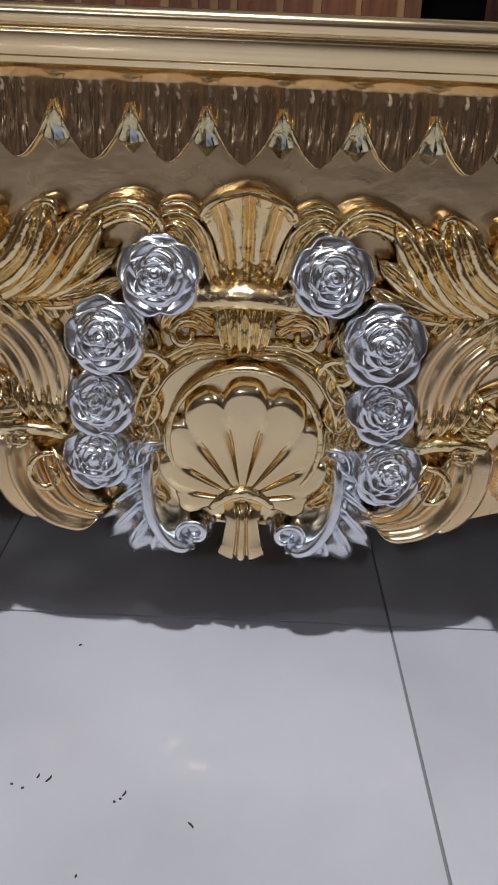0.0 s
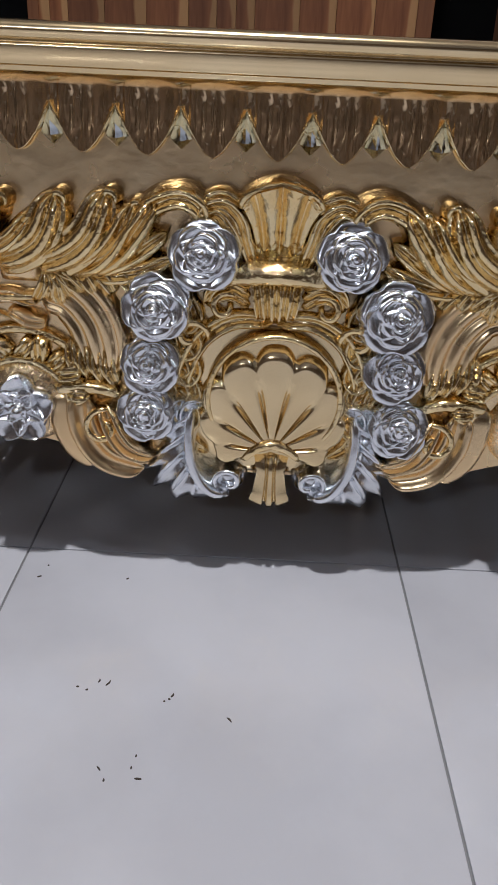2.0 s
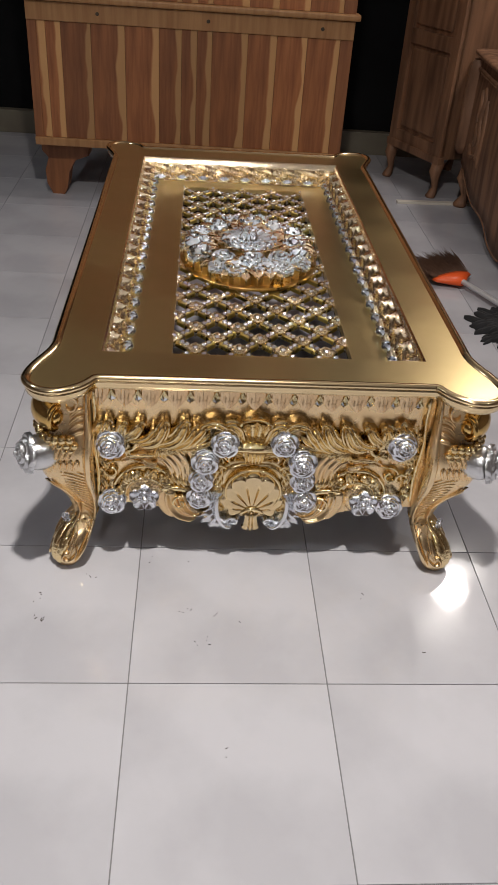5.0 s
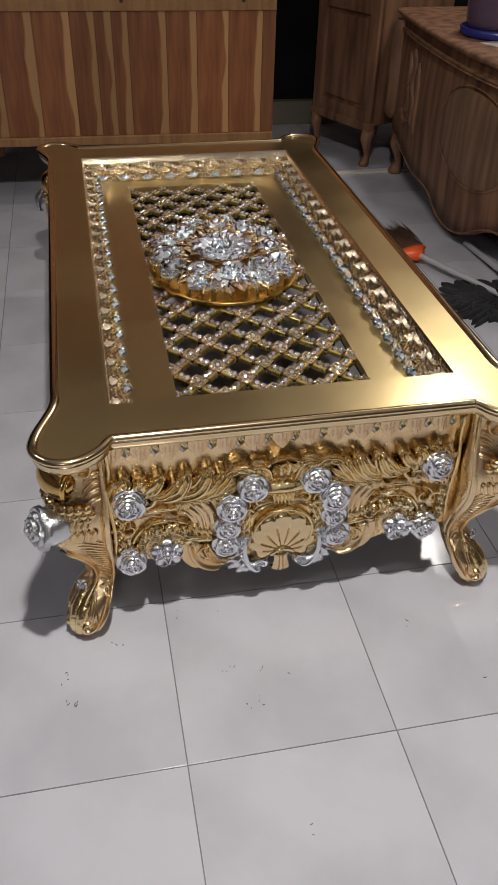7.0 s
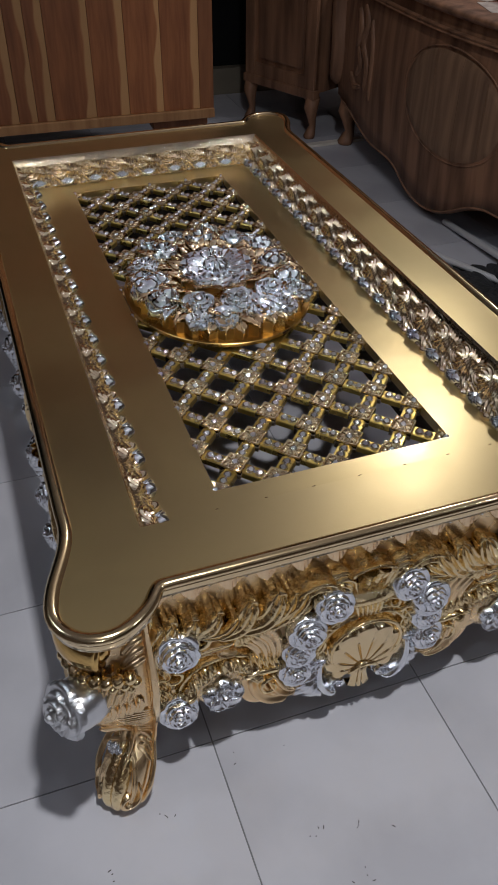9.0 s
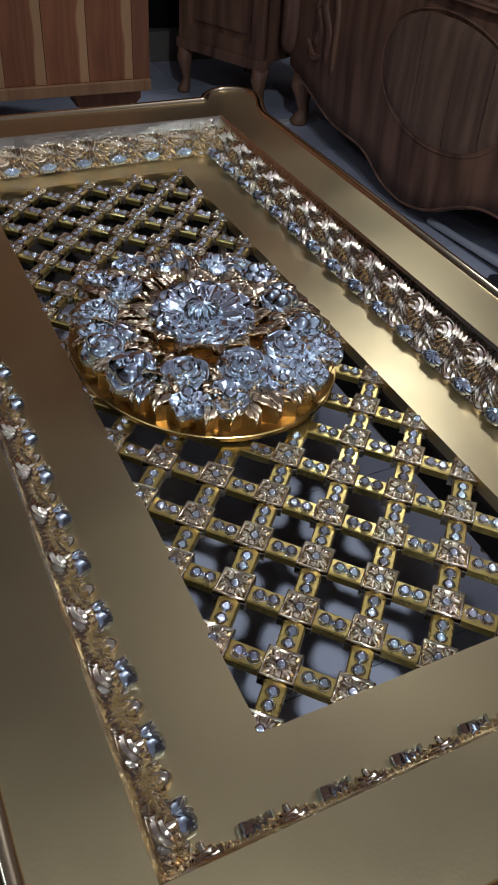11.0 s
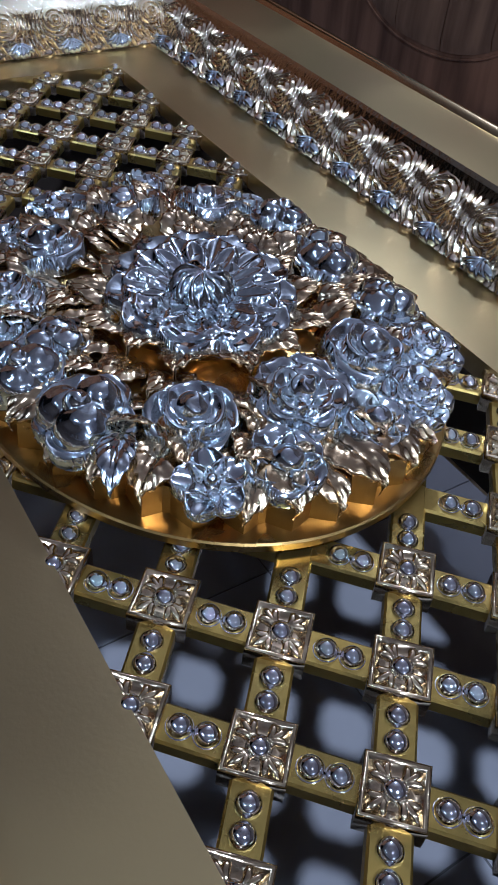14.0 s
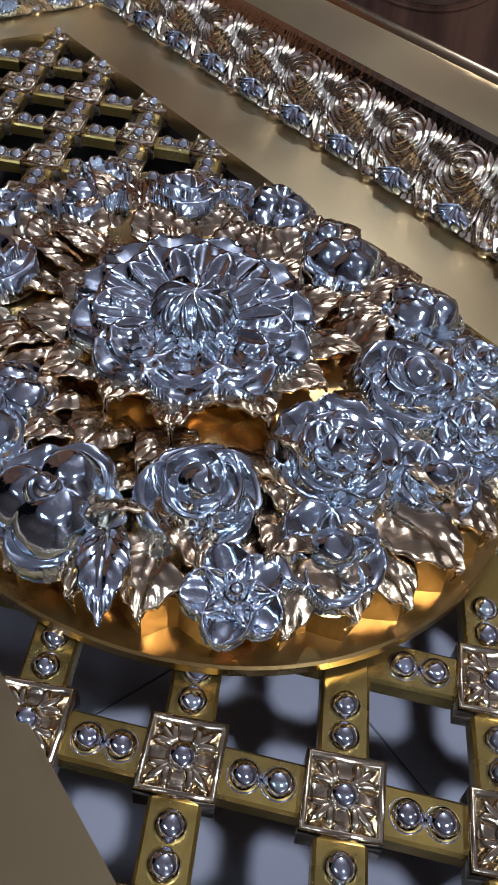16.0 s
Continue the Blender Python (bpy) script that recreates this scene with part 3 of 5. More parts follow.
def small_open():
    """Five bowls round a smooth ball."""
    return sculpt([(5, 0.1, 1.03, 0.64, 0.0, 0.40, 0.18, 0.3, 0.4, 0.12, 0.06)], [(0.04, 0.0, 0.44, 0.20, 0.42, 1)])


def star_flower():
    """Five pointed, rimmed petals round a ringed button."""
    return sculpt([(5, 0.10, 1.06, 0.54, 0.10, 0.26, 0.30, 0.0, 0.52, 0.05, 0.03), (5, 0.10, 0.60, 0.34, 0.20, 0.32, 0.14, 0.63, 0.5, 0.0, 0.03)], [(0, 0, 0.30, 0.20, 0.22, 0), (0, 0, 0.19, 0.36, 0.22, 0)], 0.10)


UNIT = 0.036  # radius of the flower meshes


def bloom(name, bm, mat=SILVER):
    me = mesh_of(name, bm, mat)
    me.transform(Matrix.Scale(UNIT, 4))
    return me


# wide bowl of pointed petals round a domed, fluted heart
big = sculpt([(11, 0.44, 1.05, 0.34, 0.08, 0.15, 0.11, 0.0, 0.62, 0.02, 0.03), (10, 0.36, 0.86, 0.31, 0.08, 0.19, 0.12, 0.26, 0.55, 0.03, 0.03), (9, 0.30, 0.60, 0.24, 0.06, 0.15, 0.08, 0.1, 0.5, 0.03, 0.03)], [(0, 0, 0.37, 0.07, 0.27, 11)], -0.02, 220, 84, 0.008)
stump_bm = bmesh.new()  # scalloped stump that a flower is carved on
loops(stump_bm, [[((r + 0.045 * abs(math.sin(5 * a)) * r) * math.cos(a), (r + 0.045 * abs(math.sin(5 * a)) * r) * math.sin(a), z) for a in [2 * math.pi * t / 80 for t in range(80)]] for r, z in ((0.90, -0.55), (0.91, -0.02), (0.93, 0.06), (0.80, 0.07), (0.40, 0.07))], caps=True)
stump = bloom("flower_stump", stump_bm, GOLD_DEEP)
ob = new("large_flower", bloom("large_flower", big))
ob.parent = medallion
tagged(ob, "large silver-leafed open flower")
ob.matrix_local = Matrix.Translation((0.0, 0.0, 0.047)) @ Matrix.Rotation(radians(3), 4, "X") @ Matrix.Scale(0.078 / UNIT, 4)
piece("flower_stump", stump, medallion, Matrix.Translation((0.0, 0.0, 0.049)) @ Matrix.Scale(0.079 / UNIT, 4) @ Matrix.Scale(0.55, 4, (0, 0, 1)))
flower_meshes = [bloom("silver_flower", f()) for f in (tea_cup, round_bud, full_rose, small_open, star_flower)]
RING = [(-0.097, 0.556, 0.025, 4), (-0.043, 0.548, 0.029, 3), (-0.078, 0.615, 0.034, 0), (-0.145, 0.653, 0.037, 1), (-0.001, 0.596, 0.041, 2), (0.080, 0.619, 0.036, 0),
        (0.040, 0.555, 0.026, 3), (0.088, 0.567, 0.029, 2), (0.084, 0.886, 0.032, 0), (0.010, 0.919, 0.034, 3), (0.141, 0.834, 0.031, 1), (0.133, 0.742, 0.035, 1),
        (0.139, 0.673, 0.032, 1), (0.131, 0.609, 0.031, 2), (-0.164, 0.715, 0.033, 1), (-0.131, 0.737, 0.029, 1), (-0.144, 0.805, 0.035, 2), (-0.087, 0.866, 0.035, 0),
        (-0.050, 0.938, 0.029, 4), (0.042, 0.950, 0.027, 2), (-0.110, 0.912, 0.024, 3), (0.118, 0.880, 0.025, 4), (0.148, 0.782, 0.026, 3), (-0.163, 0.770, 0.024, 3)]
for k, (x, y, r, kind) in enumerate(RING):
    dx, dy = x - MC.x, y - 0.740
    far = math.hypot(dx / 0.19, dy / 0.24)
    m = Matrix.Translation((dx, dy, 0.043 - 0.006 * far)) @ Matrix.Rotation(0.26 * far, 4, Vector((-dy, dx, 0)).normalized()) @ Matrix.Rotation(k * 1.3, 4, "Z")
    piece("silver_flower", flower_meshes[kind], medallion, m @ Matrix.Scale(r / UNIT, 4))
    piece("flower_stump", stump, medallion, m @ Matrix.Rotation(k, 4, "Z") @ Matrix.Scale(r * (0.84 if kind != 4 else 0.62) / UNIT, 4) @ Matrix.Translation((0, 0, -0.05 * UNIT)))
silver_leaf = mesh_of("silver_leaf", leaf(0.052, 0.026, 0.012, vein=0.0012), SILVER)
for x, y, a in ((-0.132, 0.618, 236),):
    piece("silver_leaf", silver_leaf, medallion, Matrix.Translation((x - MC.x, y - 0.740, 0.048)) @ Matrix.Rotation(radians(a), 4, "Z") @ Matrix.Rotation(radians(12), 4, "Y"))


# ---- carved front ----
CX = -0.016  # middle of the carving


def scallop(period, depth):
    """Hanging tongue with a streaked face and three cut lines."""
    bm = bmesh.new()
    rows = []
    n = 36
    rnd = random.Random(8)
    streak = [rnd.uniform(-0.0011, 0.0011) for _ in range(n + 1)]
    for i in range(9):
        s = i / 8
        ring = []
        for j in range(n + 1):
            a = -1 + 2 * j / n
            low = -depth * (1 - 0.66 * abs(a) ** 1.6)
            w = 0.004 + 0.011 * (1 - a * a) * (0.6 + 0.4 * s) + streak[j] * (1 - a**6) - (0.0035 if j in (13, 18, 23) and 1 < i < 6 else 0)
            ring.append((a * period / 2, low * s, w))
        rows.append(ring)
    loops(bm, list(reversed(rows)), closed=False)
    return bm


def scallop_rim(period, depth):
    edge = [(a * period / 2, -depth * (1 - 0.66 * abs(a) ** 1.6)) for a in np.linspace(-1, 1, 11)]
    return strap(bmesh.new(), edge, 0.0042, 0.0085, 0, 28, 0.002, 0.95, m=5)


def tear():
    bm = bmesh.new()
    rows = [[(-0.0008, 0.016, 0.003), (0, 0.016, 0.006), (0.0008, 0.016, 0.003)], [(-0.0045, 0.002, 0.003), (0, 0.002, 0.009), (0.0045, 0.002, 0.003)], [(-0.0078, -0.007, 0.003), (0, -0.008, 0.008), (0.0078, -0.007, 0.003)], [(-0.001, -0.014, 0.002), (0, -0.014, 0.003), (0.001, -0.014, 0.002)]]
    loops(bm, rows, closed=False)
    return bm


scallop_mesh = mesh_of("scallop", scallop(0.0545, 0.058), GOLD_FOIL)
rim_mesh = mesh_of("scallop_rim", scallop_rim(0.0545, 0.058), GOLD)
tear_mesh = mesh_of("tear_drop", tear(), SILVER, False)
for name, m, half, shift in (("front_frieze", FRONT, 0.36, -0.022), ("back_frieze", BACK, 0.36, 0), ("side_frieze", LEFT, 0.74, 0), ("side_frieze", RIGHT, 0.74, 0)):
    frieze = new(name)
    frieze.parent = table
    frieze.matrix_local = m
    count = int(half / 0.0545)
    for k in range(-count, count + 1):
        u = shift + 0.0545 * k
        if abs(u) < half:
            piece("scallop", scallop_mesh, frieze, Matrix.Translation((u, 0.474, 0.001)))
            piece("scallop_rim", rim_mesh, frieze, Matrix.Translation((u, 0.474, 0.001)))
            piece("tear_drop", tear_mesh, frieze, Matrix.Translation((u + 0.0272, 0.437, 0.001)) @ Matrix.Scale(1.18, 4))

MOTIFS = []  # (name, mesh) of every carved piece of one panel


def both(name, pts, width, height, flutes=1, n=16, base=0.0, tip=0.4, rise=None, m=8, lobes=0, mat=GOLD, veins=0):
    """A strap on each side of the middle, each a piece of its own; veins adds finer straps beside it."""
    for s in (1, -1):
        bm = bmesh.new()
        strap(bm, [(CX + s * u, v) for u, v in pts], width, height, flutes, n, base, tip, rise, m, lobes)
        for k in range(veins):
            o = 0.42 * width * (1 if k % 2 else -1)
            strap(bm, [(CX + s * (u + o * (0.9 - 0.25 * i)), v - abs(o) * 0.6) for i, (u, v) in enumerate(pts[: max(3, len(pts) - k // 2)])], width * 0.42, height * 0.75, 0, n, base, 0.3, rise, 6)
        MOTIFS.append((name, mesh_of(name, bm, mat)))


def single(name, bm, mat=GOLD):
    MOTIFS.append((name, mesh_of(name, bm, mat)))


def blade(pts, width, height, flutes=2, rise=0.012, mat=GOLD, knob=True):
    """Broad gouged leaf with a curled knob at its tip."""
    both("acanthus_leaf", pts, width, height, flutes, 26, 0.0, 0.55, rise, 20, 0, mat)
    if knob:
        for s in (1, -1):
            (u1, v1), (u2, v2) = pts[-2], pts[-1]
            bm = strap(bmesh.new(), [(CX + s * (u2 + 0.3 * (u1 - u2)), v2 + 0.3 * (v1 - v2)), (CX + s * u2, v2), (CX + s * (u2 - 0.007), v2 - 0.004), (CX + s * (u2 - 0.006), v2 - 0.014)], 0.009, height * 0.6, 0, 12, rise * 0.8, 0.6, None, 6)
            single("leaf_tip", bm)


# sweeping acanthus along the top
blade([(0.176, 0.318), (0.150, 0.318), (0.122, 0.324), (0.092, 0.338)], 0.022, 0.012, 2, 0.006, knob=False)
blade([(0.180, 0.322), (0.152, 0.328), (0.126, 0.340), (0.098, 0.360)], 0.024, 0.013, 2, 0.008, knob=False)
blade([(0.285, 0.338), (0.287, 0.356), (0.286, 0.372), (0.281, 0.386)], 0.034, 0.015)
blade([(0.284, 0.336), (0.270, 0.352), (0.256, 0.366), (0.244, 0.387)], 0.034, 0.016)
blade([(0.272, 0.335), (0.252, 0.341), (0.232, 0.352), (0.214, 0.373)], 0.022, 0.017, 2)
blade([(0.252, 0.330), (0.230, 0.337), (0.208, 0.354), (0.193, 0.390)], 0.042, 0.018, 3)
blade([(0.214, 0.326), (0.186, 0.338), (0.164, 0.358), (0.149, 0.393)], 0.042, 0.020, 3)
blade([(0.182, 0.322), (0.160, 0.334), (0.142, 0.354), (0.126, 0.385)], 0.028, 0.019, 2)
blade([(0.166, 0.322), (0.142, 0.340), (0.124, 0.362), (0.107, 0.388)], 0.028, 0.019, 2)
both("acanthus_curl", [(0.142, 0.328), (0.126, 0.358), (0.108, 0.377), (0.086, 0.384), (0.070, 0.376), (0.066, 0.362)], 0.026, 0.020, 2, 28, 0.0, 0.6, 0.008, 14)
blade([(0.350, 0.330), (0.344, 0.352), (0.336, 0.372), (0.326, 0.388)], 0.030, 0.014, knob=False)
blade([(0.308, 0.338), (0.316, 0.358), (0.318, 0.376), (0.312, 0.390)], 0.026, 0.014, 2)
# the node they spring from: a smooth square and a rolled stem
bm = bmesh.new()
for s in (1, -1):
    bm = box(bmesh.new(), CX + s * 0.232 - 0.020, CX + s * 0.232 + 0.020, 0.300, 0.334, -0.006, 0.010, 0.008)
    single("smooth_panel", bm, GOLD_APRON)
both("stem", [(0.252, 0.338), (0.256, 0.322), (0.264, 0.308), (0.282, 0.300)], 0.012, 0.018, 0, 16, 0.0, 0.6)
both("stem", [(0.276, 0.284), (0.250, 0.286), (0.222, 0.288), (0.206, 0.292)], 0.010, 0.012, 0, 14, 0.0, 0.6)
for k in range(6):  # spray of feathers below the node
    a = radians(-12 - 19 * k)
    r = 0.030 + 0.004 * (k % 2)
    both("feather", [(0.204, 0.318), (0.204 - 0.5 * r * math.cos(a), 0.318 + 0.5 * r * math.sin(a)), (0.204 - 1.1 * r * math.cos(a - 0.12), 0.318 + 1.1 * r * math.sin(a - 0.12))], 0.014, 0.016, 1, 12, 0.0, 0.4, 0.005, 7)
for k in range(4):
    both("feather", [(0.186 - 0.018 * k, 0.318), (0.172 - 0.018 * k, 0.308), (0.164 - 0.018 * k, 0.294)], 0.014, 0.014, 1, 12, 0.0, 0.4, 0.004, 7)
both("feather", [(0.300, 0.322), (0.286, 0.312), (0.276, 0.296), (0.270, 0.276)], 0.014, 0.014, 1, 14, 0.0, 0.4, 0.0, 7)
both("feather", [(0.318, 0.300), (0.300, 0.298), (0.282, 0.300)], 0.014, 0.014, 1, 12, 0.0, 0.4, 0.0, 7)

# broad wave-cut plume that hangs beside the roses
both("plume", [(0.214, 0.296), (0.188, 0.290), (0.168, 0.268), (0.160, 0.240), (0.162, 0.216)], 0.058, 0.009, 4, 30, 0.0, 0.7, 0.004, 28, 0, GOLD_APRON)
for k in range(4):
    both("plume_tip", [(0.190 - 0.012 * k, 0.248 - 0.004 * k), (0.188 - 0.012 * k, 0.232 - 0.004 * k), (0.182 - 0.012 * k, 0.216 - 0.003 * k)], 0.013, 0.016, 1, 12, 0.0, 0.5, 0.004, 7)
both("small_leaf", [(0.212, 0.262), (0.228, 0.266), (0.246, 0.275)], 0.018, 0.011, 2, 14, 0.0, 0.5, 0.003, 12, 0, GOLD_APRON)
both("sweep_cut", [(0.318, 0.262), (0.290, 0.268), (0.262, 0.270), (0.232, 0.258)], 0.005, 0.006, 0, 16, 0.0, 0.4)

# crinkled frill arched over the star flower
rnd = random.Random(4)
for k in range(15):
    a = radians(2 + 12.6 * k)
    r0, r1 = 0.044, 0.066 + rnd.uniform(-0.005, 0.005)
    t = rnd.uniform(-0.25, 0.25)
    both("frill", [(0.238 + r0 * math.cos(a), 0.186 + r0 * math.sin(a)), (0.238 + 0.5 * (r0 + r1) * math.cos(a + t * 0.5), 0.186 + 0.5 * (r0 + r1) * math.sin(a + t * 0.5)), (0.238 + r1 * math.cos(a + t), 0.186 + r1 * math.sin(a + t))], 0.016, 0.012 + 0.006 * (k % 2), 1, 10, 0.002, 0.5, 0.004, 6)
both("arch", [(0.238 + 0.070 * math.cos(radians(a)), 0.186 + 0.070 * math.sin(radians(a))) for a in range(-2, 190, 16)], 0.011, 0.010, 0, 30, 0.0, 0.6)
both("arch", [(0.238 + 0.045 * math.cos(radians(a)), 0.182 + 0.045 * math.sin(radians(a))) for a in range(-20, 210, 16)], 0.010, 0.014, 0, 30, 0.0, 0.6)

# hanging scroll lobes, smooth with single cuts
both("lobe", [(0.205, 0.196), (0.200, 0.164), (0.188, 0.138), (0.166, 0.121)], 0.032, 0.012, 0, 22, 0.0, 0.75, 0.003, 10, 0, GOLD_APRON)
both("lobe", [(0.184, 0.192), (0.178, 0.158), (0.158, 0.130), (0.122, 0.118)], 0.036, 0.015, 1, 24, 0.003, 0.7, 0.003, 12, 0, GOLD_APRON)
both("lobe", [(0.160, 0.186), (0.150, 0.160), (0.136, 0.142), (0.112, 0.132)], 0.022, 0.018, 1, 20, 0.004, 0.6, 0.003, 10, 0, GOLD_APRON)
both("volute", spiral(0.160, 0.164, 0.020, 0.003, 120, -300, 16), 0.010, 0.019, 0, 36, 0.003, 0.5)
both("rolled_bar", [(0.206, 0.200), (0.184, 0.204), (0.160, 0.203), (0.142, 0.196)], 0.016, 0.020, 0, 16, 0.0, 0.7)
both("volute", spiral(0.336, 0.238, 0.020, 0.004, -60, 310, 12), 0.010, 0.014, 0, 26, 0.0, 0.4)
for k in range(4):
    both("fan_leaf", [(0.330 + 0.004 * k, 0.318), (0.326 + 0.009 * k, 0.298), (0.322 + 0.012 * k, 0.276 + 0.002 * abs(k - 2))], 0.013, 0.012, 1, 12, 0.0, 0.5, 0.004, 6)
both("calyx_leaf", [(0.312, 0.318), (0.314, 0.302), (0.312, 0.286)], 0.034, 0.016, 3, 14, 0.0, 0.6, 0.006, 14, 0, GOLD_APRON)
both("volute", spiral(0.312, 0.246, 0.022, 0.004, 100, -330, 16), 0.009, 0.013, 0, 36, 0.0, 0.5)
both("feather", [(0.292, 0.270), (0.270, 0.282), (0.244, 0.288), (0.220, 0.280)], 0.016, 0.010, 1, 18, 0.0, 0.4, 0.003, 9, 0, GOLD_APRON)
# curls between the roses and the shell
for v in (0.288, 0.262, 0.236, 0.212, 0.188):
    both("curl", [(0.090, v + 0.014), (0.078, v + 0.004), (0.072, v - 0.010), (0.080, v - 0.020), (0.088, v - 0.012)], 0.019, 0.016, 1, 18, 0.0, 0.6, 0.003, 9)
    both("curl", [(0.106, v + 0.006), (0.096, v - 0.006), (0.092, v - 0.022)], 0.016, 0.012, 1, 12, 0.0, 0.5)

# swelling field behind the shell and its curls
bm = bmesh.new()
rows = []
for i in range(25):
    v = 0.114 + 0.212 * i / 24
    half = 0.112 - 0.050 * max(0.0, (0.160 - v) / 0.046) ** 1.5
    rows.append([(CX + 0.002 + half * a, v, 0.010 * (1 - a**6) * math.sin(math.pi * (0.06 + 0.88 * i / 24)) ** 0.5 if abs(a) < 1 and 0 < i < 24 else 0.0) for a in np.linspace(-1, 1, 33)])
loops(bm, rows, closed=False)
single("field", bm, GOLD_EDGE)

# fanned crest with a rolled-over lip, its collar and side curls
bm = bmesh.new()
rows = []
for i in range(11):
    s = i / 10
    row = []
    for j in range(57):
        a = -1 + j / 28
        wide = 0.019 + 0.015 * s**1.5
        cut = abs(math.sin(1.5 * math.pi * a)) ** 0.6
        top = 0.066 * s * (1 - 0.24 * a * a * s)
        row.append((CX + a * wide, 0.332 + top, 0.006 + 0.009 * cut * min(1, 4 * s) + 0.017 * s * s + 0.006 * (1 - a * a)))
    rows.append(row)
loops(bm, rows, closed=False)
single("crest", bm)
lip = bmesh.new()
strap(lip, [(CX - 0.036, 0.372), (CX - 0.031, 0.386), (CX - 0.018, 0.394), (CX, 0.398), (CX + 0.018, 0.394), (CX + 0.031, 0.386), (CX + 0.036, 0.372)], 0.013, 0.020, 0, 30, 0.004, 0.5, 0.006, 10)
single("crest_lip", lip)
both("crest_curl", [(0.022, 0.326), (0.030, 0.350), (0.036, 0.369), (0.050, 0.380), (0.064, 0.375), (0.068, 0.364)], 0.026, 0.018, 3, 26, 0.0, 0.65, 0.006, 18)
both("crest_curl", [(0.034, 0.338), (0.042, 0.356), (0.052, 0.370), (0.062, 0.372)], 0.016, 0.022, 1, 18, 0.002, 0.5, 0.006, 8)
bm = bmesh.new()
rows = [[(CX + u * (1 + 0.12 * (v < 0)), 0.322 + v - 0.006 * (u / 0.042) ** 2, w * (1 - 0.3 * (u / 0.042) ** 2)) for u in np.linspace(-0.042, 0.042, 17)] for v, w in ((0.017, 0.0), (0.014, 0.016), (0.007, 0.026), (0.0, 0.030), (-0.007, 0.027), (-0.012, 0.014), (-0.014, 0.0))]
loops(bm, rows, closed=False)
single("collar", bm)
for k in range(-2, 3):
    bm = bmesh.new()
    strap(bm, [(CX + 0.0095 * k, 0.314), (CX + 0.008 * k, 0.296), (CX + 0.0065 * k, 0.274 + 0.002 * abs(k))], 0.0115, 0.022, 1, 12, 0.004, 0.6, None, 7)
    single("collar_leaf", bm)
for k, o in enumerate((0.0, 0.010, 0.019)):
    both("collar_curl", [(0.024, 0.308 - o), (0.042, 0.315 - o * 0.8), (0.058, 0.306 - o * 0.6), (0.064, 0.288)], 0.013, 0.020 - 0.3 * o, 1, 16, 0.003, 0.4)
both("volute", spiral(0.046, 0.290, 0.014, 0.003, 150, -230, 12), 0.009, 0.018, 0, 24, 0.004, 0.4)
both("mantle", [(0.002, 0.276), (0.036, 0.277), (0.064, 0.260), (0.080, 0.230), (0.084, 0.204)], 0.022, 0.020, 1, 22, 0.0, 0.6)
both("volute", spiral(0.076, 0.262, 0.017, 0.004, 200, -140, 12), 0.010, 0.020, 0, 24, 0.004, 0.4)
both("mantle", [(0.078, 0.202), (0.085, 0.180), (0.078, 0.154), (0.058, 0.136)], 0.018, 0.016, 1, 16, 0.0, 0.5)
bm = bmesh.new()
strap(bm, [(CX + 0.003 + 0.062 * math.cos(radians(a)), 0.204 + 0.062 * math.sin(radians(a))) for a in range(-52, 233, 12)], 0.0085, 0.024, 0, 60, 0.002, 0.9, None, 7)
single("shell_frame", bm)

# scallop shell: broad smooth lobes parted by narrow cuts
bm = bmesh.new()
u0, v0 = CX + 0.003, 0.150
rows = []
for i in range(16):
    s = i / 15
    row = []
    for j in range(127):
        a = -0.30 + (math.pi + 0.60) * j / 126
        lobe = (j / 126 * 9) % 1
        cut = abs(lobe - 0.5) * 2  # 1 at the cuts
        rr = (0.057 + 0.050 * max(0, math.sin(a)) ** 0.8) * (1 - 0.12 * cut**3)
        gouge = max(0.0, math.sin(math.pi * min(1, max(0, (s - 0.14) / 0.58)))) ** 0.6
        w = 0.026 + 0.0025 * math.sin(math.pi * (0.12 + 0.72 * s)) + 0.0004 * (1 - cut * cut) * s - 0.0095 * cut**9 * gouge - 0.004 * max(0, math.cos(4 * math.pi * (lobe - 0.5))) ** 6 * (cut > 0.3) * gouge
        row.append((u0 + rr * s * math.cos(a), v0 + rr * s * math.sin(a), w if i < 15 else 0.001))
    rows.append(row)
loops(bm, rows, closed=False)
single("shell", bm, GOLD_EDGE)
bm = bmesh.new()
rows = []
for i, (v, half, w) in enumerate(((0.146, 0.017, 0.0), (0.143, 0.017, 0.020), (0.120, 0.014, 0.018), (0.100, 0.017, 0.019), (0.093, 0.020, 0.021), (0.088, 0.020, 0.018), (0.087, 0.020, 0.0))):
    rows.append([(CX + 0.004 + half * a, v - 0.003 * (1 - a * a) * (i > 3), w * (1 - 0.25 * a * a) - (0.006 if 0 < i < 6 and (abs(abs(a) - 0.25) < 0.07) else 0)) for a in np.linspace(-1, 1, 33)])
loops(bm, rows, closed=False)
single("pendant", bm, GOLD_EDGE)
bm = bmesh.new()
strap(bm, [(CX - 0.026, 0.138), (CX - 0.012, 0.152), (CX + 0.004, 0.158), (CX + 0.020, 0.152), (CX + 0.034, 0.138)], 0.013, 0.026, 0, 24, 0.002, 0.7, None, 8)
single("pendant_cap", bm)

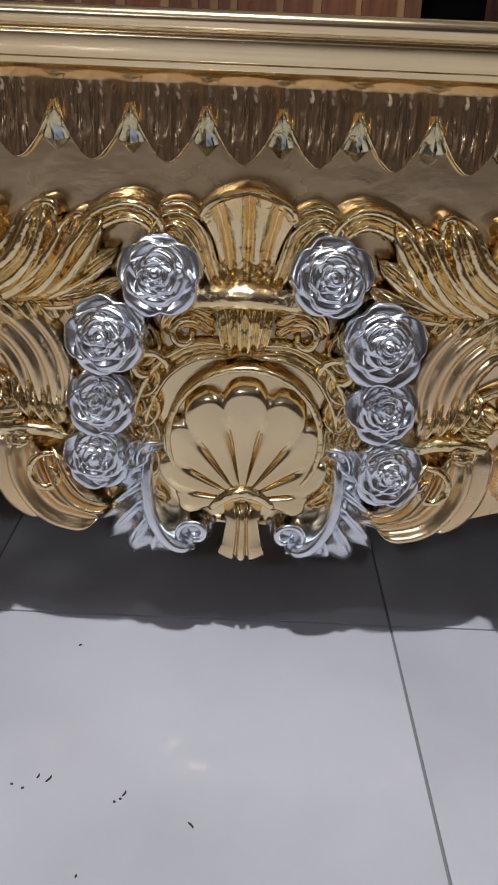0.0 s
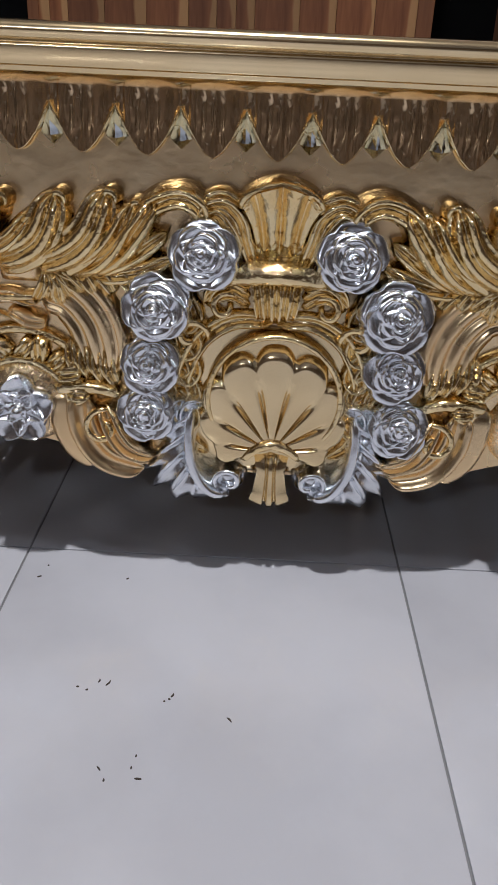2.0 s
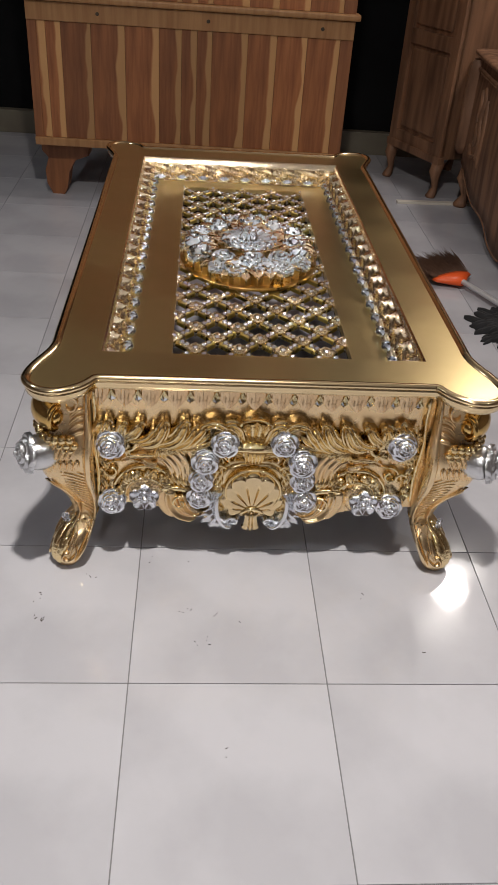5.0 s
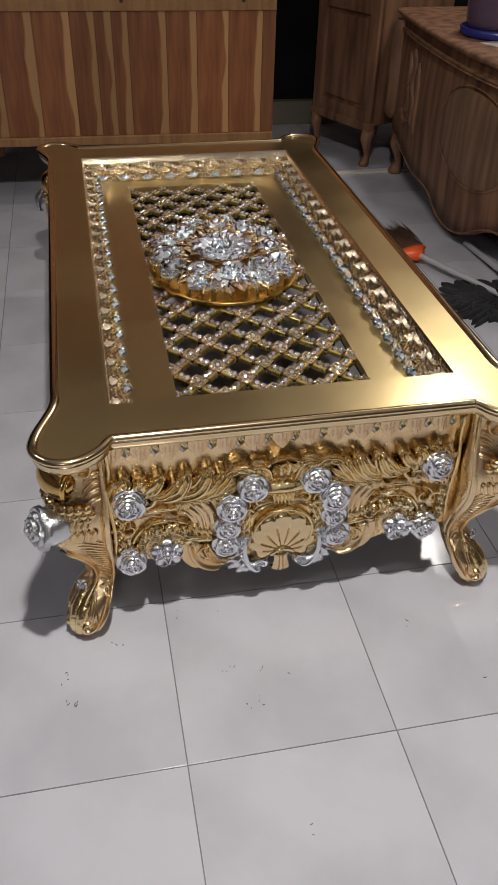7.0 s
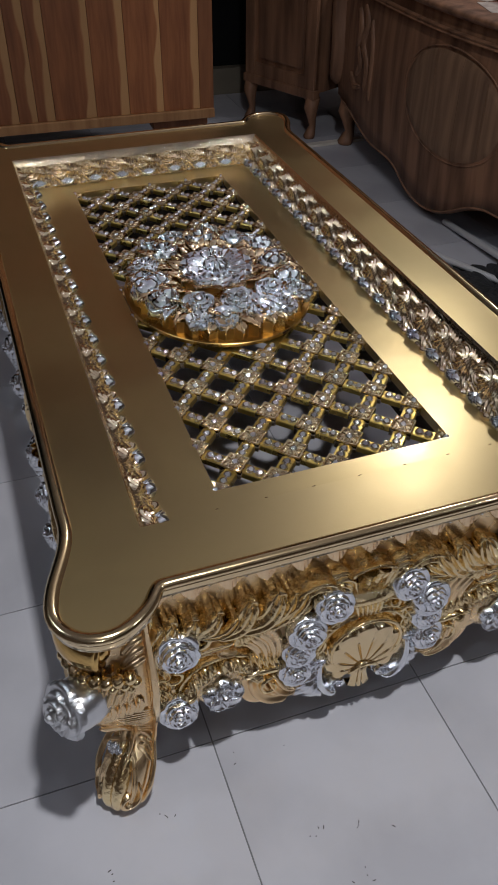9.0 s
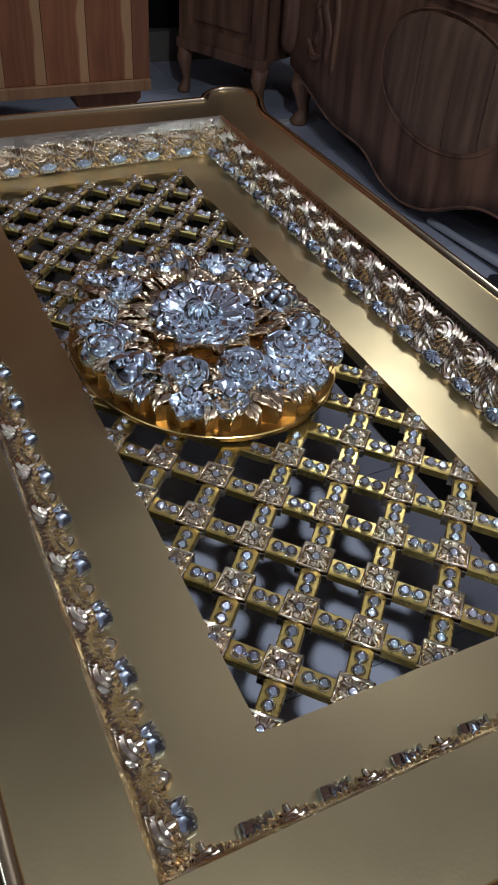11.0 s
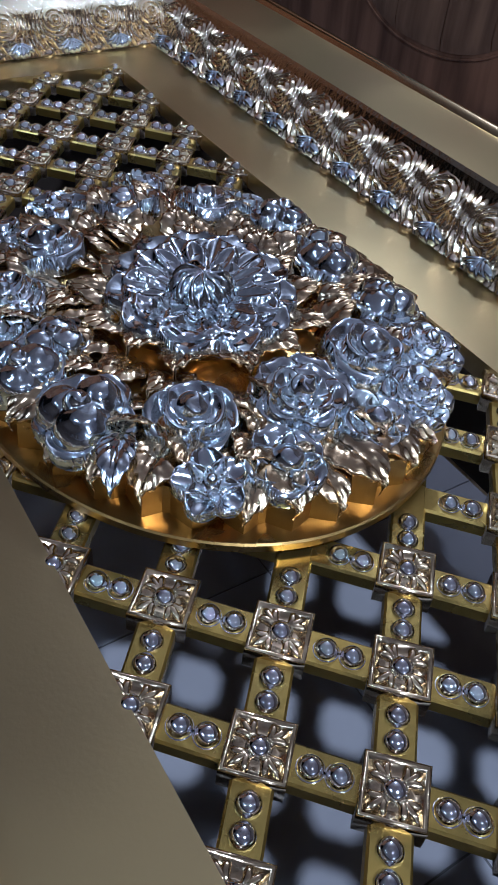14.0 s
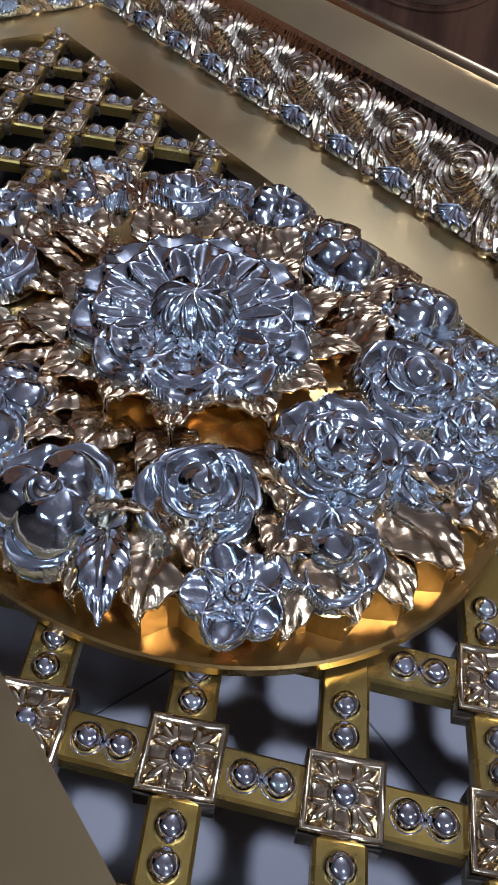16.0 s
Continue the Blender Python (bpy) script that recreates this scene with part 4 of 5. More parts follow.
# silver acanthus with a volute at the foot of the shell: a toothed sheet that grows from a crescent stem
def acanthus_sheet(s):
    bm = bmesh.new()
    spine = ease([(0.078, 0.186), (0.081, 0.160), (0.078, 0.136), (0.068, 0.114), (0.052, 0.101), (0.040, 0.097)], 61)
    rows = []
    for i in range(43):
        t = i / 42
        tooth = (5.5 * t) % 1
        reach = 0.060 * math.sin(math.pi * min(1, 0.06 + 0.94 * t)) ** 0.8 * (0.62 + 0.38 * tooth)
        row = []
        for j in range(11):
            a = j / 10
            u, v = spine[int(60 * min(1, 0.72 * t + 0.28 * a * t))]
            turn = radians(-16 - 14 * t - 12 * a)
            w = 0.004 + 0.016 * (1 - a) ** 0.6 + 0.006 * math.sin(math.pi * a) + 0.0035 * math.sin(2 * math.pi * 5.5 * t) * math.sin(math.pi * (0.15 + 0.75 * a))
            row.append((CX + 0.003 + s * (u + reach * a * math.cos(turn)), v + reach * a * math.sin(turn), w if 0 < j < 10 else 0.0))
        rows.append(row)
    loops(bm, rows, closed=False)
    return bm


for s in (1, -1):
    single("silver_leaf", acanthus_sheet(s), SILVER_SOFT)
    for pts, w, h, fl in (
        ([(0.078, 0.192), (0.080, 0.160), (0.075, 0.130), (0.061, 0.106), (0.040, 0.096)], 0.014, 0.024, 0),
        ([(0.080, 0.170), (0.084, 0.182), (0.078, 0.195), (0.066, 0.194)], 0.013, 0.020, 1),
        ([(0.086, 0.166), (0.095, 0.178), (0.093, 0.190), (0.085, 0.196)], 0.012, 0.016, 1),
    ):
        bm = strap(bmesh.new(), [(CX + 0.003 + s * u, v) for u, v in pts], w, h, fl, 22, 0.002, 0.5, 0.004, 10)
        single("silver_scroll", bm, SILVER_SOFT)
    bm = dome(bmesh.new(), CX + 0.003 + s * 0.040, 0.112, 0.002, 0.018, 0.013, 20, 5)
    strap(bm, [(CX + 0.003 + s * u, v) for u, v in spiral(0.040, 0.112, 0.0180, 0.003, -90, 330, 16)], 0.009, 0.016, 0, 36, 0.006, 0.6, None, 7)
    single("silver_volute", bm, SILVER_SOFT)

# rims and curls at the ends of the panel
for s, u in ((1, 0.354), (-1, -0.360)):
    bm = strap(bmesh.new(), [(u, 0.462), (u - s * 0.003, 0.40), (u + s * 0.002, 0.33), (u - s * 0.004, 0.24), (u, 0.165)], 0.012, 0.016, 0, 30, 0.0, 0.8, None, 8)
    single("panel_rim", bm)
    for k in range(5):
        v = 0.290 - 0.026 * k
        bm = strap(bmesh.new(), [(u - s * 0.002, v + 0.012), (u - s * 0.014, v + 0.006), (u - s * 0.020, v - 0.008), (u - s * 0.014, v - 0.016)], 0.013, 0.014, 1, 14, 0.0, 0.5, 0.003, 7)
        single("panel_curl", bm)

rose_meshes = [bloom("silver_rose", cupped_rose(k), SILVER_SOFT) for k in (0.3, 1.1, 2.2)]
front_star = bloom("silver_flower", star_flower(), SILVER_SOFT)
rose_leaf = mesh_of("rose_leaf", leaf(0.036, 0.027, 0.006), GOLD)
disc = bmesh.new()
dome(disc, 0, 0, 0, 1.0, 0.4, 20, 5)
disc_mesh = mesh_of("flower_boss", disc, GOLD_APRON)
ROSES = [(0.046, 0.341, 0.034), (0.090, 0.291, 0.036), (0.098, 0.235, 0.032), (0.106, 0.178, 0.033), (-0.081, 0.339, 0.034), (-0.122, 0.289, 0.034), (-0.130, 0.233, 0.032), (-0.133, 0.183, 0.031),
         (-0.327, 0.330, 0.037), (0.307, 0.343, 0.037), (-0.328, 0.166, 0.035), (0.303, 0.168, 0.035)]
STARS = [(-0.255, 0.183, 0.035), (0.243, 0.177, 0.035)]


def dress(m, n):
    """Hangs the whole set of carvings on a panel."""
    for name, me in MOTIFS:
        drop = -0.007 if name in ("acanthus_leaf", "leaf_tip") else 0
        ob = piece(name, me, table, m @ Matrix.Translation((0, drop, 0)) @ Matrix.Scale(1.0 if name in ("shell", "smooth_panel") else 1.2, 4, (0, 0, 1)))
        if name in ("silver_leaf", "silver_scroll", "silver_volute"):
            tagged(ob, "silver-leafed acanthus scroll")
    for k, (u, v, r) in enumerate(ROSES):
        tilt = Matrix.Rotation(radians(-12), 4, "X") @ Matrix.Rotation(radians(-5 if u < CX else 5), 4, "Y")
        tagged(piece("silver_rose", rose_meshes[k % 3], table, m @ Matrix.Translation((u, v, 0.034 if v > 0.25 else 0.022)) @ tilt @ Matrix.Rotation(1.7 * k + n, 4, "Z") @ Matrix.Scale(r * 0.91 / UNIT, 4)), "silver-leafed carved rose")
    for u, v in ((-0.329, 0.333), (0.304, 0.344)):  # gold leaves behind the upper outer roses
        for k in range(7):
            a = radians(-30 + 40 * k)
            piece("rose_leaf", rose_leaf, table, m @ Matrix.Translation((u + 0.018 * math.cos(a), v + 0.018 * math.sin(a), 0.008)) @ Matrix.Rotation(a, 4, "Z") @ Matrix.Rotation(radians(-6), 4, "Y"))
    for u, v, r in STARS:
        piece("flower_boss", disc_mesh, table, m @ Matrix.Translation((u, v, 0.0)) @ Matrix.Scale(0.047, 4))
        piece("silver_flower", front_star, table, m @ Matrix.Translation((u, v - 0.002, 0.020)) @ Matrix.Rotation(math.pi / 2, 4, "Z") @ Matrix.Scale(r * 0.92 / UNIT, 4))


dress(FRONT, 0)
dress(BACK, 1)
for m in (LEFT, RIGHT):
    for u in (-0.37, 0.39):
        dress(m @ Matrix.Translation((u, 0, 0)), 2)


# ---- cabriole legs ----
LEG = [(0.470, 0.400, 0.036), (0.440, 0.402, 0.038), (0.400, 0.406, 0.042), (0.360, 0.412, 0.049), (0.320, 0.418, 0.055), (0.280, 0.418, 0.054), (0.240, 0.411, 0.047), (0.200, 0.400, 0.037), (0.165, 0.391, 0.029),
       (0.130, 0.387, 0.024), (0.112, 0.393, 0.026), (0.090, 0.406, 0.034), (0.062, 0.420, 0.037), (0.034, 0.430, 0.035), (0.012, 0.434, 0.029), (0.0, 0.435, 0.021)]


def leg_at(z):
    zs = [r[0] for r in LEG][::-1]
    return np.interp(z, zs, [r[1] for r in LEG][::-1]), np.interp(z, zs, [r[2] for r in LEG][::-1])


# in leg space x and y both point outwards from the table; the foot stands on z = 0
def leg_body():
    bm = bmesh.new()
    rows = []
    path = ease([(z, c, h) for z, c, h in LEG], 46)
    for z, c, h in path:
        ring = []
        for k in range(28):
            a = 2 * math.pi * k / 28
            ca, sa = math.cos(a), math.sin(a)
            p = 5 if z > 0.2 else 3
            q = (abs(ca) ** p + abs(sa) ** p) ** (-1 / p)
            ring.append((c + h * q * ca, c - 0.345 + h * q * sa, z))
        rows.append(ring)
    loops(bm, rows, caps=True)
    return bm


def face_frame(which):
    """Maps (u, v, w) of a carved face on to leg space: the face towards -table-y (which 0) or the outer side (which 1)."""

    def go(u, v, w):
        c, h = leg_at(v)
        a, b = c + u * h, c - 0.345 + h + w
        return (a, b, v) if which == 0 else (b + 0.345, a - 0.345, v)

    return go


def carve(bm, pts, width, height, which, flutes=1, n=16, tip=0.4):
    tmp = bmesh.new()
    strap(tmp, [(u * 0.05, v) for u, v in pts], width, height, flutes, n, -0.001, tip, m=6)
    go = face_frame(which)
    for vert in tmp.verts:
        vert.co = go(vert.co.x / 0.05, max(0.002, vert.co.y), vert.co.z)
    join(bm, tmp, Matrix.Identity(4))


def leg_carving():
    bm = bmesh.new()
    for which in (0, 1):
        # rim along the inner edge, running down into the foot
        carve(bm, [(-0.86, 0.466), (-0.86, 0.40), (-0.88, 0.30), (-0.86, 0.20), (-0.80, 0.12), (-0.8, 0.06), (-0.6, 0.02)], 0.012, 0.010, which, 0, 30, 0.7)
        carve(bm, [(0.80, 0.25), (0.55, 0.215), (0.50, 0.17), (0.62, 0.12), (0.75, 0.08)], 0.010, 0.008, which, 0, 20, 0.5)
        # ribs of the long leaf
        for k in range(17):
            v = 0.285 - 0.0115 * k
            carve(bm, [(-0.72, v - 0.012), (-0.25, v + 0.002), (0.25, v + 0.010)], 0.0075, 0.0045, which, 0, 8, 0.4)
        # upper scroll and curls
        carve(bm, [(-0.05 + 0.30 * math.cos(a), 0.44 + 0.018 * math.sin(a)) for a in np.linspace(0.5, 6.0, 9)], 0.009, 0.012, which, 0, 24, 0.4)
        for k in range(4):
            carve(bm, [(-0.75, 0.425 - 0.016 * k), (-0.35, 0.42 - 0.016 * k), (0.0, 0.405 - 0.016 * k)], 0.010, 0.010, which, 1, 10)
        for k in range(5):
            carve(bm, [(-0.3 + 0.2 * k, 0.36), (-0.25 + 0.22 * k, 0.34), (-0.1 + 0.2 * k, 0.315)], 0.014, 0.014, which, 1, 10)
            carve(bm, [(-0.5 + 0.24 * k, 0.315), (-0.45 + 0.24 * k, 0.30), (-0.35 + 0.24 * k, 0.285)], 0.013, 0.012, which, 1, 10)
        # foot scroll
        carve(bm, [(0.1 + (0.62 - 0.07 * k) * math.cos(a), 0.042 + (0.026 - 0.003 * k) * math.sin(a)) for k, a in enumerate(np.linspace(2.2, 9.0, 10))], 0.011, 0.012, which, 0, 28, 0.4)
        carve(bm, [(0.62, 0.105), (0.30, 0.100), (0.02, 0.080), (-0.10, 0.050), (0.05, 0.024)], 0.012, 0.009, which, 1, 18, 0.5)
    return bm


def foot_folds():
    """Long smooth folds that run down the outer corner of the foot, with a collar over them."""
    bm = bmesh.new()
    for side in (-0.62, 0.62):
        pts = []
        for z in (0.118, 0.098, 0.074, 0.048, 0.024, 0.010):
            c, h = leg_at(z)
            o = h * (0.80 - 0.12 * abs(side))
            pts.append((c + o * 0.95 + side * h * 0.28, c - 0.345 + o * 0.95 - side * h * 0.28, z))
        rows = []
        for i, p in enumerate(ease(pts, 14)):
            r = 0.0135 * math.sin(math.pi * (0.10 + 0.82 * i / 13)) + 0.001
            rows.append([(p[0] + r * math.cos(t) * 0.9, p[1] + r * math.sin(t) * 0.9, max(0.001, p[2] + 0.3 * r * math.cos(t))) for t in [2 * math.pi * k / 8 for k in range(8)]])
        loops(bm, rows, caps=True)
    c, h = leg_at(0.115)
    ring = bmesh.new()
    ring_bead(ring, 0, 0, 0, 0.026, 0.006, 20, 6)
    join(bm, ring, Matrix.Translation((c, c - 0.345, 0.116)) @ Matrix.Rotation(radians(-25), 4, Vector((1, -1, 0))))
    return bm


def shoulder():
    """Polished roll bent round the corner above the rose, its ends closed by round bosses."""
    bm = bmesh.new()
    rows = []
    for i in range(27):
        t = -0.45 + 1.50 * i / 26
        swell = 1 + 0.14 * math.cos(2 * (t - 0.3))
        r = 0.030 * swell
        ring = []
        for k in range(20):
            a = 2 * math.pi * k / 20
            o = 0.050 + r * math.cos(a)
            ring.append((0.405 + o * math.cos(t), 0.060 + o * math.sin(t), 0.408 + 1.15 * r * math.sin(a) - 0.010 * (1 - swell)))
        rows.append(ring)
    loops(bm, rows, caps=True)
    for t in (-0.45, 1.05):
        c = Vector((0.405 + 0.050 * math.cos(t), 0.060 + 0.050 * math.sin(t), 0.406))
        way = Vector((-math.sin(t), math.cos(t), 0)) * (-1 if t < 0 else 1)
        m = Matrix.Translation(c) @ way.to_track_quat("Z", "Y").to_matrix().to_4x4()
        boss = dome(bmesh.new(), 0, 0, 0.001, 0.017, 0.011, 14, 5)
        ring_bead(boss, 0, 0, 0.0, 0.025, 0.005, 20, 6)
        join(bm, boss, m)
    return bm


def fringe():
    """Two rows of berries and leaf tips under the cap."""
    bm = bmesh.new()
    for row, (z, r, size) in enumerate(((0.366, 0.074, 0.0105), (0.350, 0.072, 0.009), (0.336, 0.070, 0.008))):
        for k in range(9):
            t = -0.15 + (math.pi / 2 + 0.3) * (k + 0.5 * (row % 2)) / 8.5
            join(bm, dome(bmesh.new(), 0, 0, -0.004, size, size * 1.3, 10, 4), look((0.405 + r * math.cos(t), 0.060 + r * math.sin(t), z + 0.004 * math.sin(5 * t)), (0.405, 0.060, z - 0.01)))
    return bm


leg_meshes = (mesh_of("leg_body", leg_body(), GOLD_APRON), mesh_of("leg_carving", leg_carving(), GOLD_APRON), mesh_of("shoulder", shoulder(), GOLD_AMBER), mesh_of("berry_fringe", fringe(), GOLD), mesh_of("foot_folds", foot_folds(), GOLD))
corner_rose = bloom("corner_rose", cupped_rose(0.4, 0.12), material("satin_silver", (0.78, 0.79, 0.80), 0.30, 1.0, (0.70, 0.71, 0.73), 20, 0.15, 100, 0.38))
calyx_bm = bmesh.new()
rows = [[(r * (1 + 0.05 * abs(math.sin(2.5 * 2 * math.pi * t / 40 + 14 * z))) * math.cos(2 * math.pi * t / 40), r * (1 + 0.05 * abs(math.sin(2.5 * 2 * math.pi * t / 40 + 14 * z))) * math.sin(2 * math.pi * t / 40), z) for t in range(40)] for r, z in ((0.014, -0.094), (0.024, -0.084), (0.034, -0.064), (0.041, -0.038), (0.0415, -0.018), (0.037, -0.004), (0.030, 0.002), (0.022, 0.0))]
loops(calyx_bm, rows, caps=True)
calyx = mesh_of("calyx", calyx_bm, corner_rose.materials[0])
for sx, sy in ((1, -1), (-1, -1), (1, 1), (-1, 1)):
    flip = Matrix.Diagonal((sx, sy, 1, 1)) @ Matrix.Translation((0, HALF_L - 0.10, 0))
    leg = new("leg")
    leg.parent = table
    tagged(leg, "gold cabriole leg with a silver rose on its knee")
    for me in leg_meshes:
        piece(me.name, me, leg, flip)
    out = Matrix.Translation((0.492, 0.126, 0.330)) @ Vector((0.90, 0.42, 0.20)).to_track_quat("Z", "Y").to_matrix().to_4x4()
    piece("corner_rose", corner_rose, leg, flip @ out @ Matrix.Scale(0.043 / UNIT, 4))
    tagged(piece("small_flower", front_star, leg, flip @ Matrix.Translation((0.434, 0.068, 0.110)) @ Vector((0.72, 0.66, 0.22)).to_track_quat("Z", "Y").to_matrix().to_4x4() @ Matrix.Scale(0.013 / UNIT, 4)), "small silver blossom above the foot")
    piece("calyx", calyx, leg, flip @ out @ Matrix.Scale(0.88, 4))


# ---- things round the table ----
def plank_material(name, dark, dark2, pale, threshold):
    """Teak plank with a wavy band of pale sapwood along its edge; each plank differs."""
    m = material(name, dark, 0.5, 0.0, dark2, 7, 0.12, 60, 0.62, (7, 7, 0.55))
    nt = m.node_tree
    p = nt.nodes["Principled BSDF"]
    old = p.inputs["Base Color"].links[0].from_socket
    tc, info = nt.nodes.new("ShaderNodeTexCoord"), nt.nodes.new("ShaderNodeObjectInfo")
    sep = nt.nodes.new("ShaderNodeSeparateXYZ")
    nt.links.new(tc.outputs["Object"], sep.inputs[0])
    shift = nt.nodes.new("ShaderNodeVectorMath")
    shift.operation = "MULTIPLY_ADD"
    nt.links.new(info.outputs["Random"], shift.inputs[0])
    shift.inputs[1].default_value = (0, 0, 40)
    nt.links.new(tc.outputs["Object"], shift.inputs[2])
    ns = nt.nodes.new("ShaderNodeTexNoise")
    ns.inputs["Scale"].default_value, ns.inputs["Detail"].default_value = 3.2, 2
    nt.links.new(shift.outputs[0], ns.inputs["Vector"])
    add = nt.nodes.new("ShaderNodeMath")
    add.operation = "MULTIPLY_ADD"
    nt.links.new(ns.outputs[0], add.inputs[0])
    add.inputs[1].default_value = 0.085
    nt.links.new(sep.outputs["X"], add.inputs[2])
    rg = nt.nodes.new("ShaderNodeMapRange")
    rg.inputs["From Min"].default_value, rg.inputs["From Max"].default_value = threshold, threshold + 0.007
    nt.links.new(add.outputs[0], rg.inputs[0])
    mx = nt.nodes.new("ShaderNodeMix")
    mx.data_type = "RGBA"
    nt.links.new(rg.outputs[0], mx.inputs[0])
    nt.links.new(old, mx.inputs[6])
    mx.inputs[7].default_value = (*pale, 1)
    hsv = nt.nodes.new("ShaderNodeHueSaturation")
    val = nt.nodes.new("ShaderNodeMapRange")
    val.inputs["To Min"].default_value, val.inputs["To Max"].default_value = 0.72, 1.2
    nt.links.new(info.outputs["Random"], val.inputs[0])
    nt.links.new(val.outputs[0], hsv.inputs["Value"])
    nt.links.new(mx.outputs[2], hsv.inputs["Color"])
    nt.links.new(hsv.outputs[0], p.inputs["Base Color"])
    return m


PLANK = plank_material("teak_plank", (0.29, 0.105, 0.036), (0.16, 0.05, 0.016), (0.44, 0.235, 0.095), 0.013)

cab = thing("storage_cabinet", "teak plank cabinet seen from its unfinished side, on short feet", "cabinet", (-0.914, 2.455, 0), turn=-2.0)
W = 1.43
part("carcass", box(bmesh.new(), 0.02, W - 0.02, 0.02, 0.5, 0.27, 2.0), TEAK, cab, smooth=False)
part("stile", box(bmesh.new(), 0, 0.04, 0, 0.06, 0.27, 2.0, 0.003), TEAK, cab, smooth=False)
part("stile", box(bmesh.new(), W - 0.056, W, 0, 0.06, 0.27, 2.0, 0.003), TEAK, cab, smooth=False)
part("bottom_rail", box(bmesh.new(), 0.0, W, -0.012, 0.05, 0.262, 0.297, 0.003), TEAK_PALE, cab, "pale sapwood bottom rail", smooth=False)
part("middle_rail", box(bmesh.new(), 0.0, W, -0.006, 0.05, 0.787, 0.862, 0.003), TEAK_PALE, cab, "pale sapwood middle rail", smooth=False)
part("ledge", box(bmesh.new(), -0.015, W + 0.02, -0.024, 0.06, 0.864, 0.890, 0.008), TEAK_PALE, cab, smooth=False)
WIDTHS = [0.04, 0.066, 0.131, 0.149, 0.15, 0.10, 0.068, 0.066, 0.157, 0.128, 0.134, 0.145]
for k in range(12):
    wide = WIDTHS[k]
    x = 0.04 + sum(WIDTHS[: k + 1])
    for z0, z1 in ((0.298, 0.786), (0.891, 1.99)):
        bm = box(bmesh.new(), 0.0006 - wide, -0.0006, -0.008, 0.012, (z0 - z1) / 2, (z1 - z0) / 2, 0.0012)
        ob = part("plank", bm, PLANK, cab, smooth=False)
        ob.matrix_local = Matrix.Translation((x, 0.009 + 0.001 * (k % 2), (z0 + z1) / 2))
for x in (0.31, 0.79, 1.29):  # screw plugs
    bm = bmesh.new()
    dome(bm, 0, 0, 0, 0.008, 0.002, 10, 3)
    ob = part("plug", bm, DARK_WOOD, cab)
    ob.matrix_local = Matrix.Translation((x, -0.006, 0.825)) @ Matrix.Rotation(math.pi / 2, 4, "X")
for x0, s in ((0.0, 1), (W, -1)):
    bm = bmesh.new()
    prof = [(x, z * 1.59) for x, z in [(0.0, 0.165), (0.24, 0.165), (0.225, 0.12), (0.16, 0.105), (0.13, 0.07), (0.115, 0.02), (0.10, 0.0), (0.04, 0.0), (0.015, 0.03), (0.01, 0.07), (0.03, 0.11), (0.0, 0.13)]]
    rows = [[(x0 + s * x, y, z) for x, z in prof] for y in (0.10, 0.106, 0.19, 0.196)]
    rows[0] = [(x0 + s * (0.1 + (x - 0.1) * 0.96), 0.098, z) for x, z in prof]
    loops(bm, rows, caps=True)
    part("foot", bm, TEAK, cab, smooth=False)

# sideboard: swelling front, shaped skirt, moulded oval
side = thing("sideboard", "unfinished carved brown wooden sideboard with a curved skirt", "sideboard", (0, 0, 0))


def front_x(y):
    return 1.160 + (0.05 * ((y - 1.9) / 0.8) ** 2 if y > 1.9 else 0.16 * ((1.9 - y) / 0.9) ** 2)


SKIRT = [(2.74, 0.20), (2.55, 0.172), (2.40, 0.135), (2.29, 0.114), (2.12, 0.115), (2.04, 0.104), (1.97, 0.066), (1.90, 0.042), (1.80, 0.032), (1.72, 0.045), (1.64, 0.076), (1.57, 0.116), (1.48, 0.150), (1.36, 0.150), (1.25, 0.160), (1.10, 0.185), (0.90, 0.18)]
ys = np.linspace(2.74, 0.90, 110)
low = np.interp(-ys, [-a for a, b in SKIRT], [b for a, b in SKIRT])
low = np.convolve(np.pad(low, 1, "edge"), np.ones(3) / 3, "valid")
bm = bmesh.new()
rows = [[(front_x(y) - 0.012 * math.sin(math.pi * s) + 0.0, y, l + (0.705 - l) * s) for s in np.linspace(0, 1, 9)] for y, l in zip(ys, low)]
rows = [[(front_x(y) + 0.03, y, l)] + r for r, y, l in zip(rows, ys, low)]
loops(bm, rows, closed=False)
part("front", bm, TEAK_RAW, side, "weathered brown plank front")
part("carcass", box(bmesh.new(), 1.235, 1.70, 0.90, 2.735, 0.19, 0.70), TEAK_RAW, side, smooth=False)
# two hidden boards added to stop light leaking in under the carcass
part("leak_block_back", box(bmesh.new(), 1.66, 1.70, 0.90, 2.735, 0.0, 0.188), TEAK_RAW, side, smooth=False)
part("leak_block_end", box(bmesh.new(), 1.36, 1.658, 0.90, 0.92, 0.02, 0.188), TEAK_RAW, side, smooth=False)
bm = bmesh.new()
rows = []
for o, z in ((0.02, 0.704), (-0.012, 0.706), (-0.03, 0.716), (-0.034, 0.724), (-0.03, 0.733), (0.0, 0.738), (0.5, 0.738)):
    rows.append([(front_x(y) + o, y, z) for y in np.linspace(2.77, 0.88, 40)])
loops(bm, rows, closed=False)
part("top", bm, TEAK_RAW, side, "moulded top edge")


def on_front(bm, pts, width, height, flutes=0, n=40, tip=0.9):
    tmp = bmesh.new()
    strap(tmp, pts, width, height, flutes, n, 0.0, tip, None, 6)
    for v in tmp.verts:
        v.co = (front_x(v.co.x) - 0.010 - v.co.z, v.co.x, v.co.y)
    join(bm, tmp, Matrix.Identity(4))
    return bm


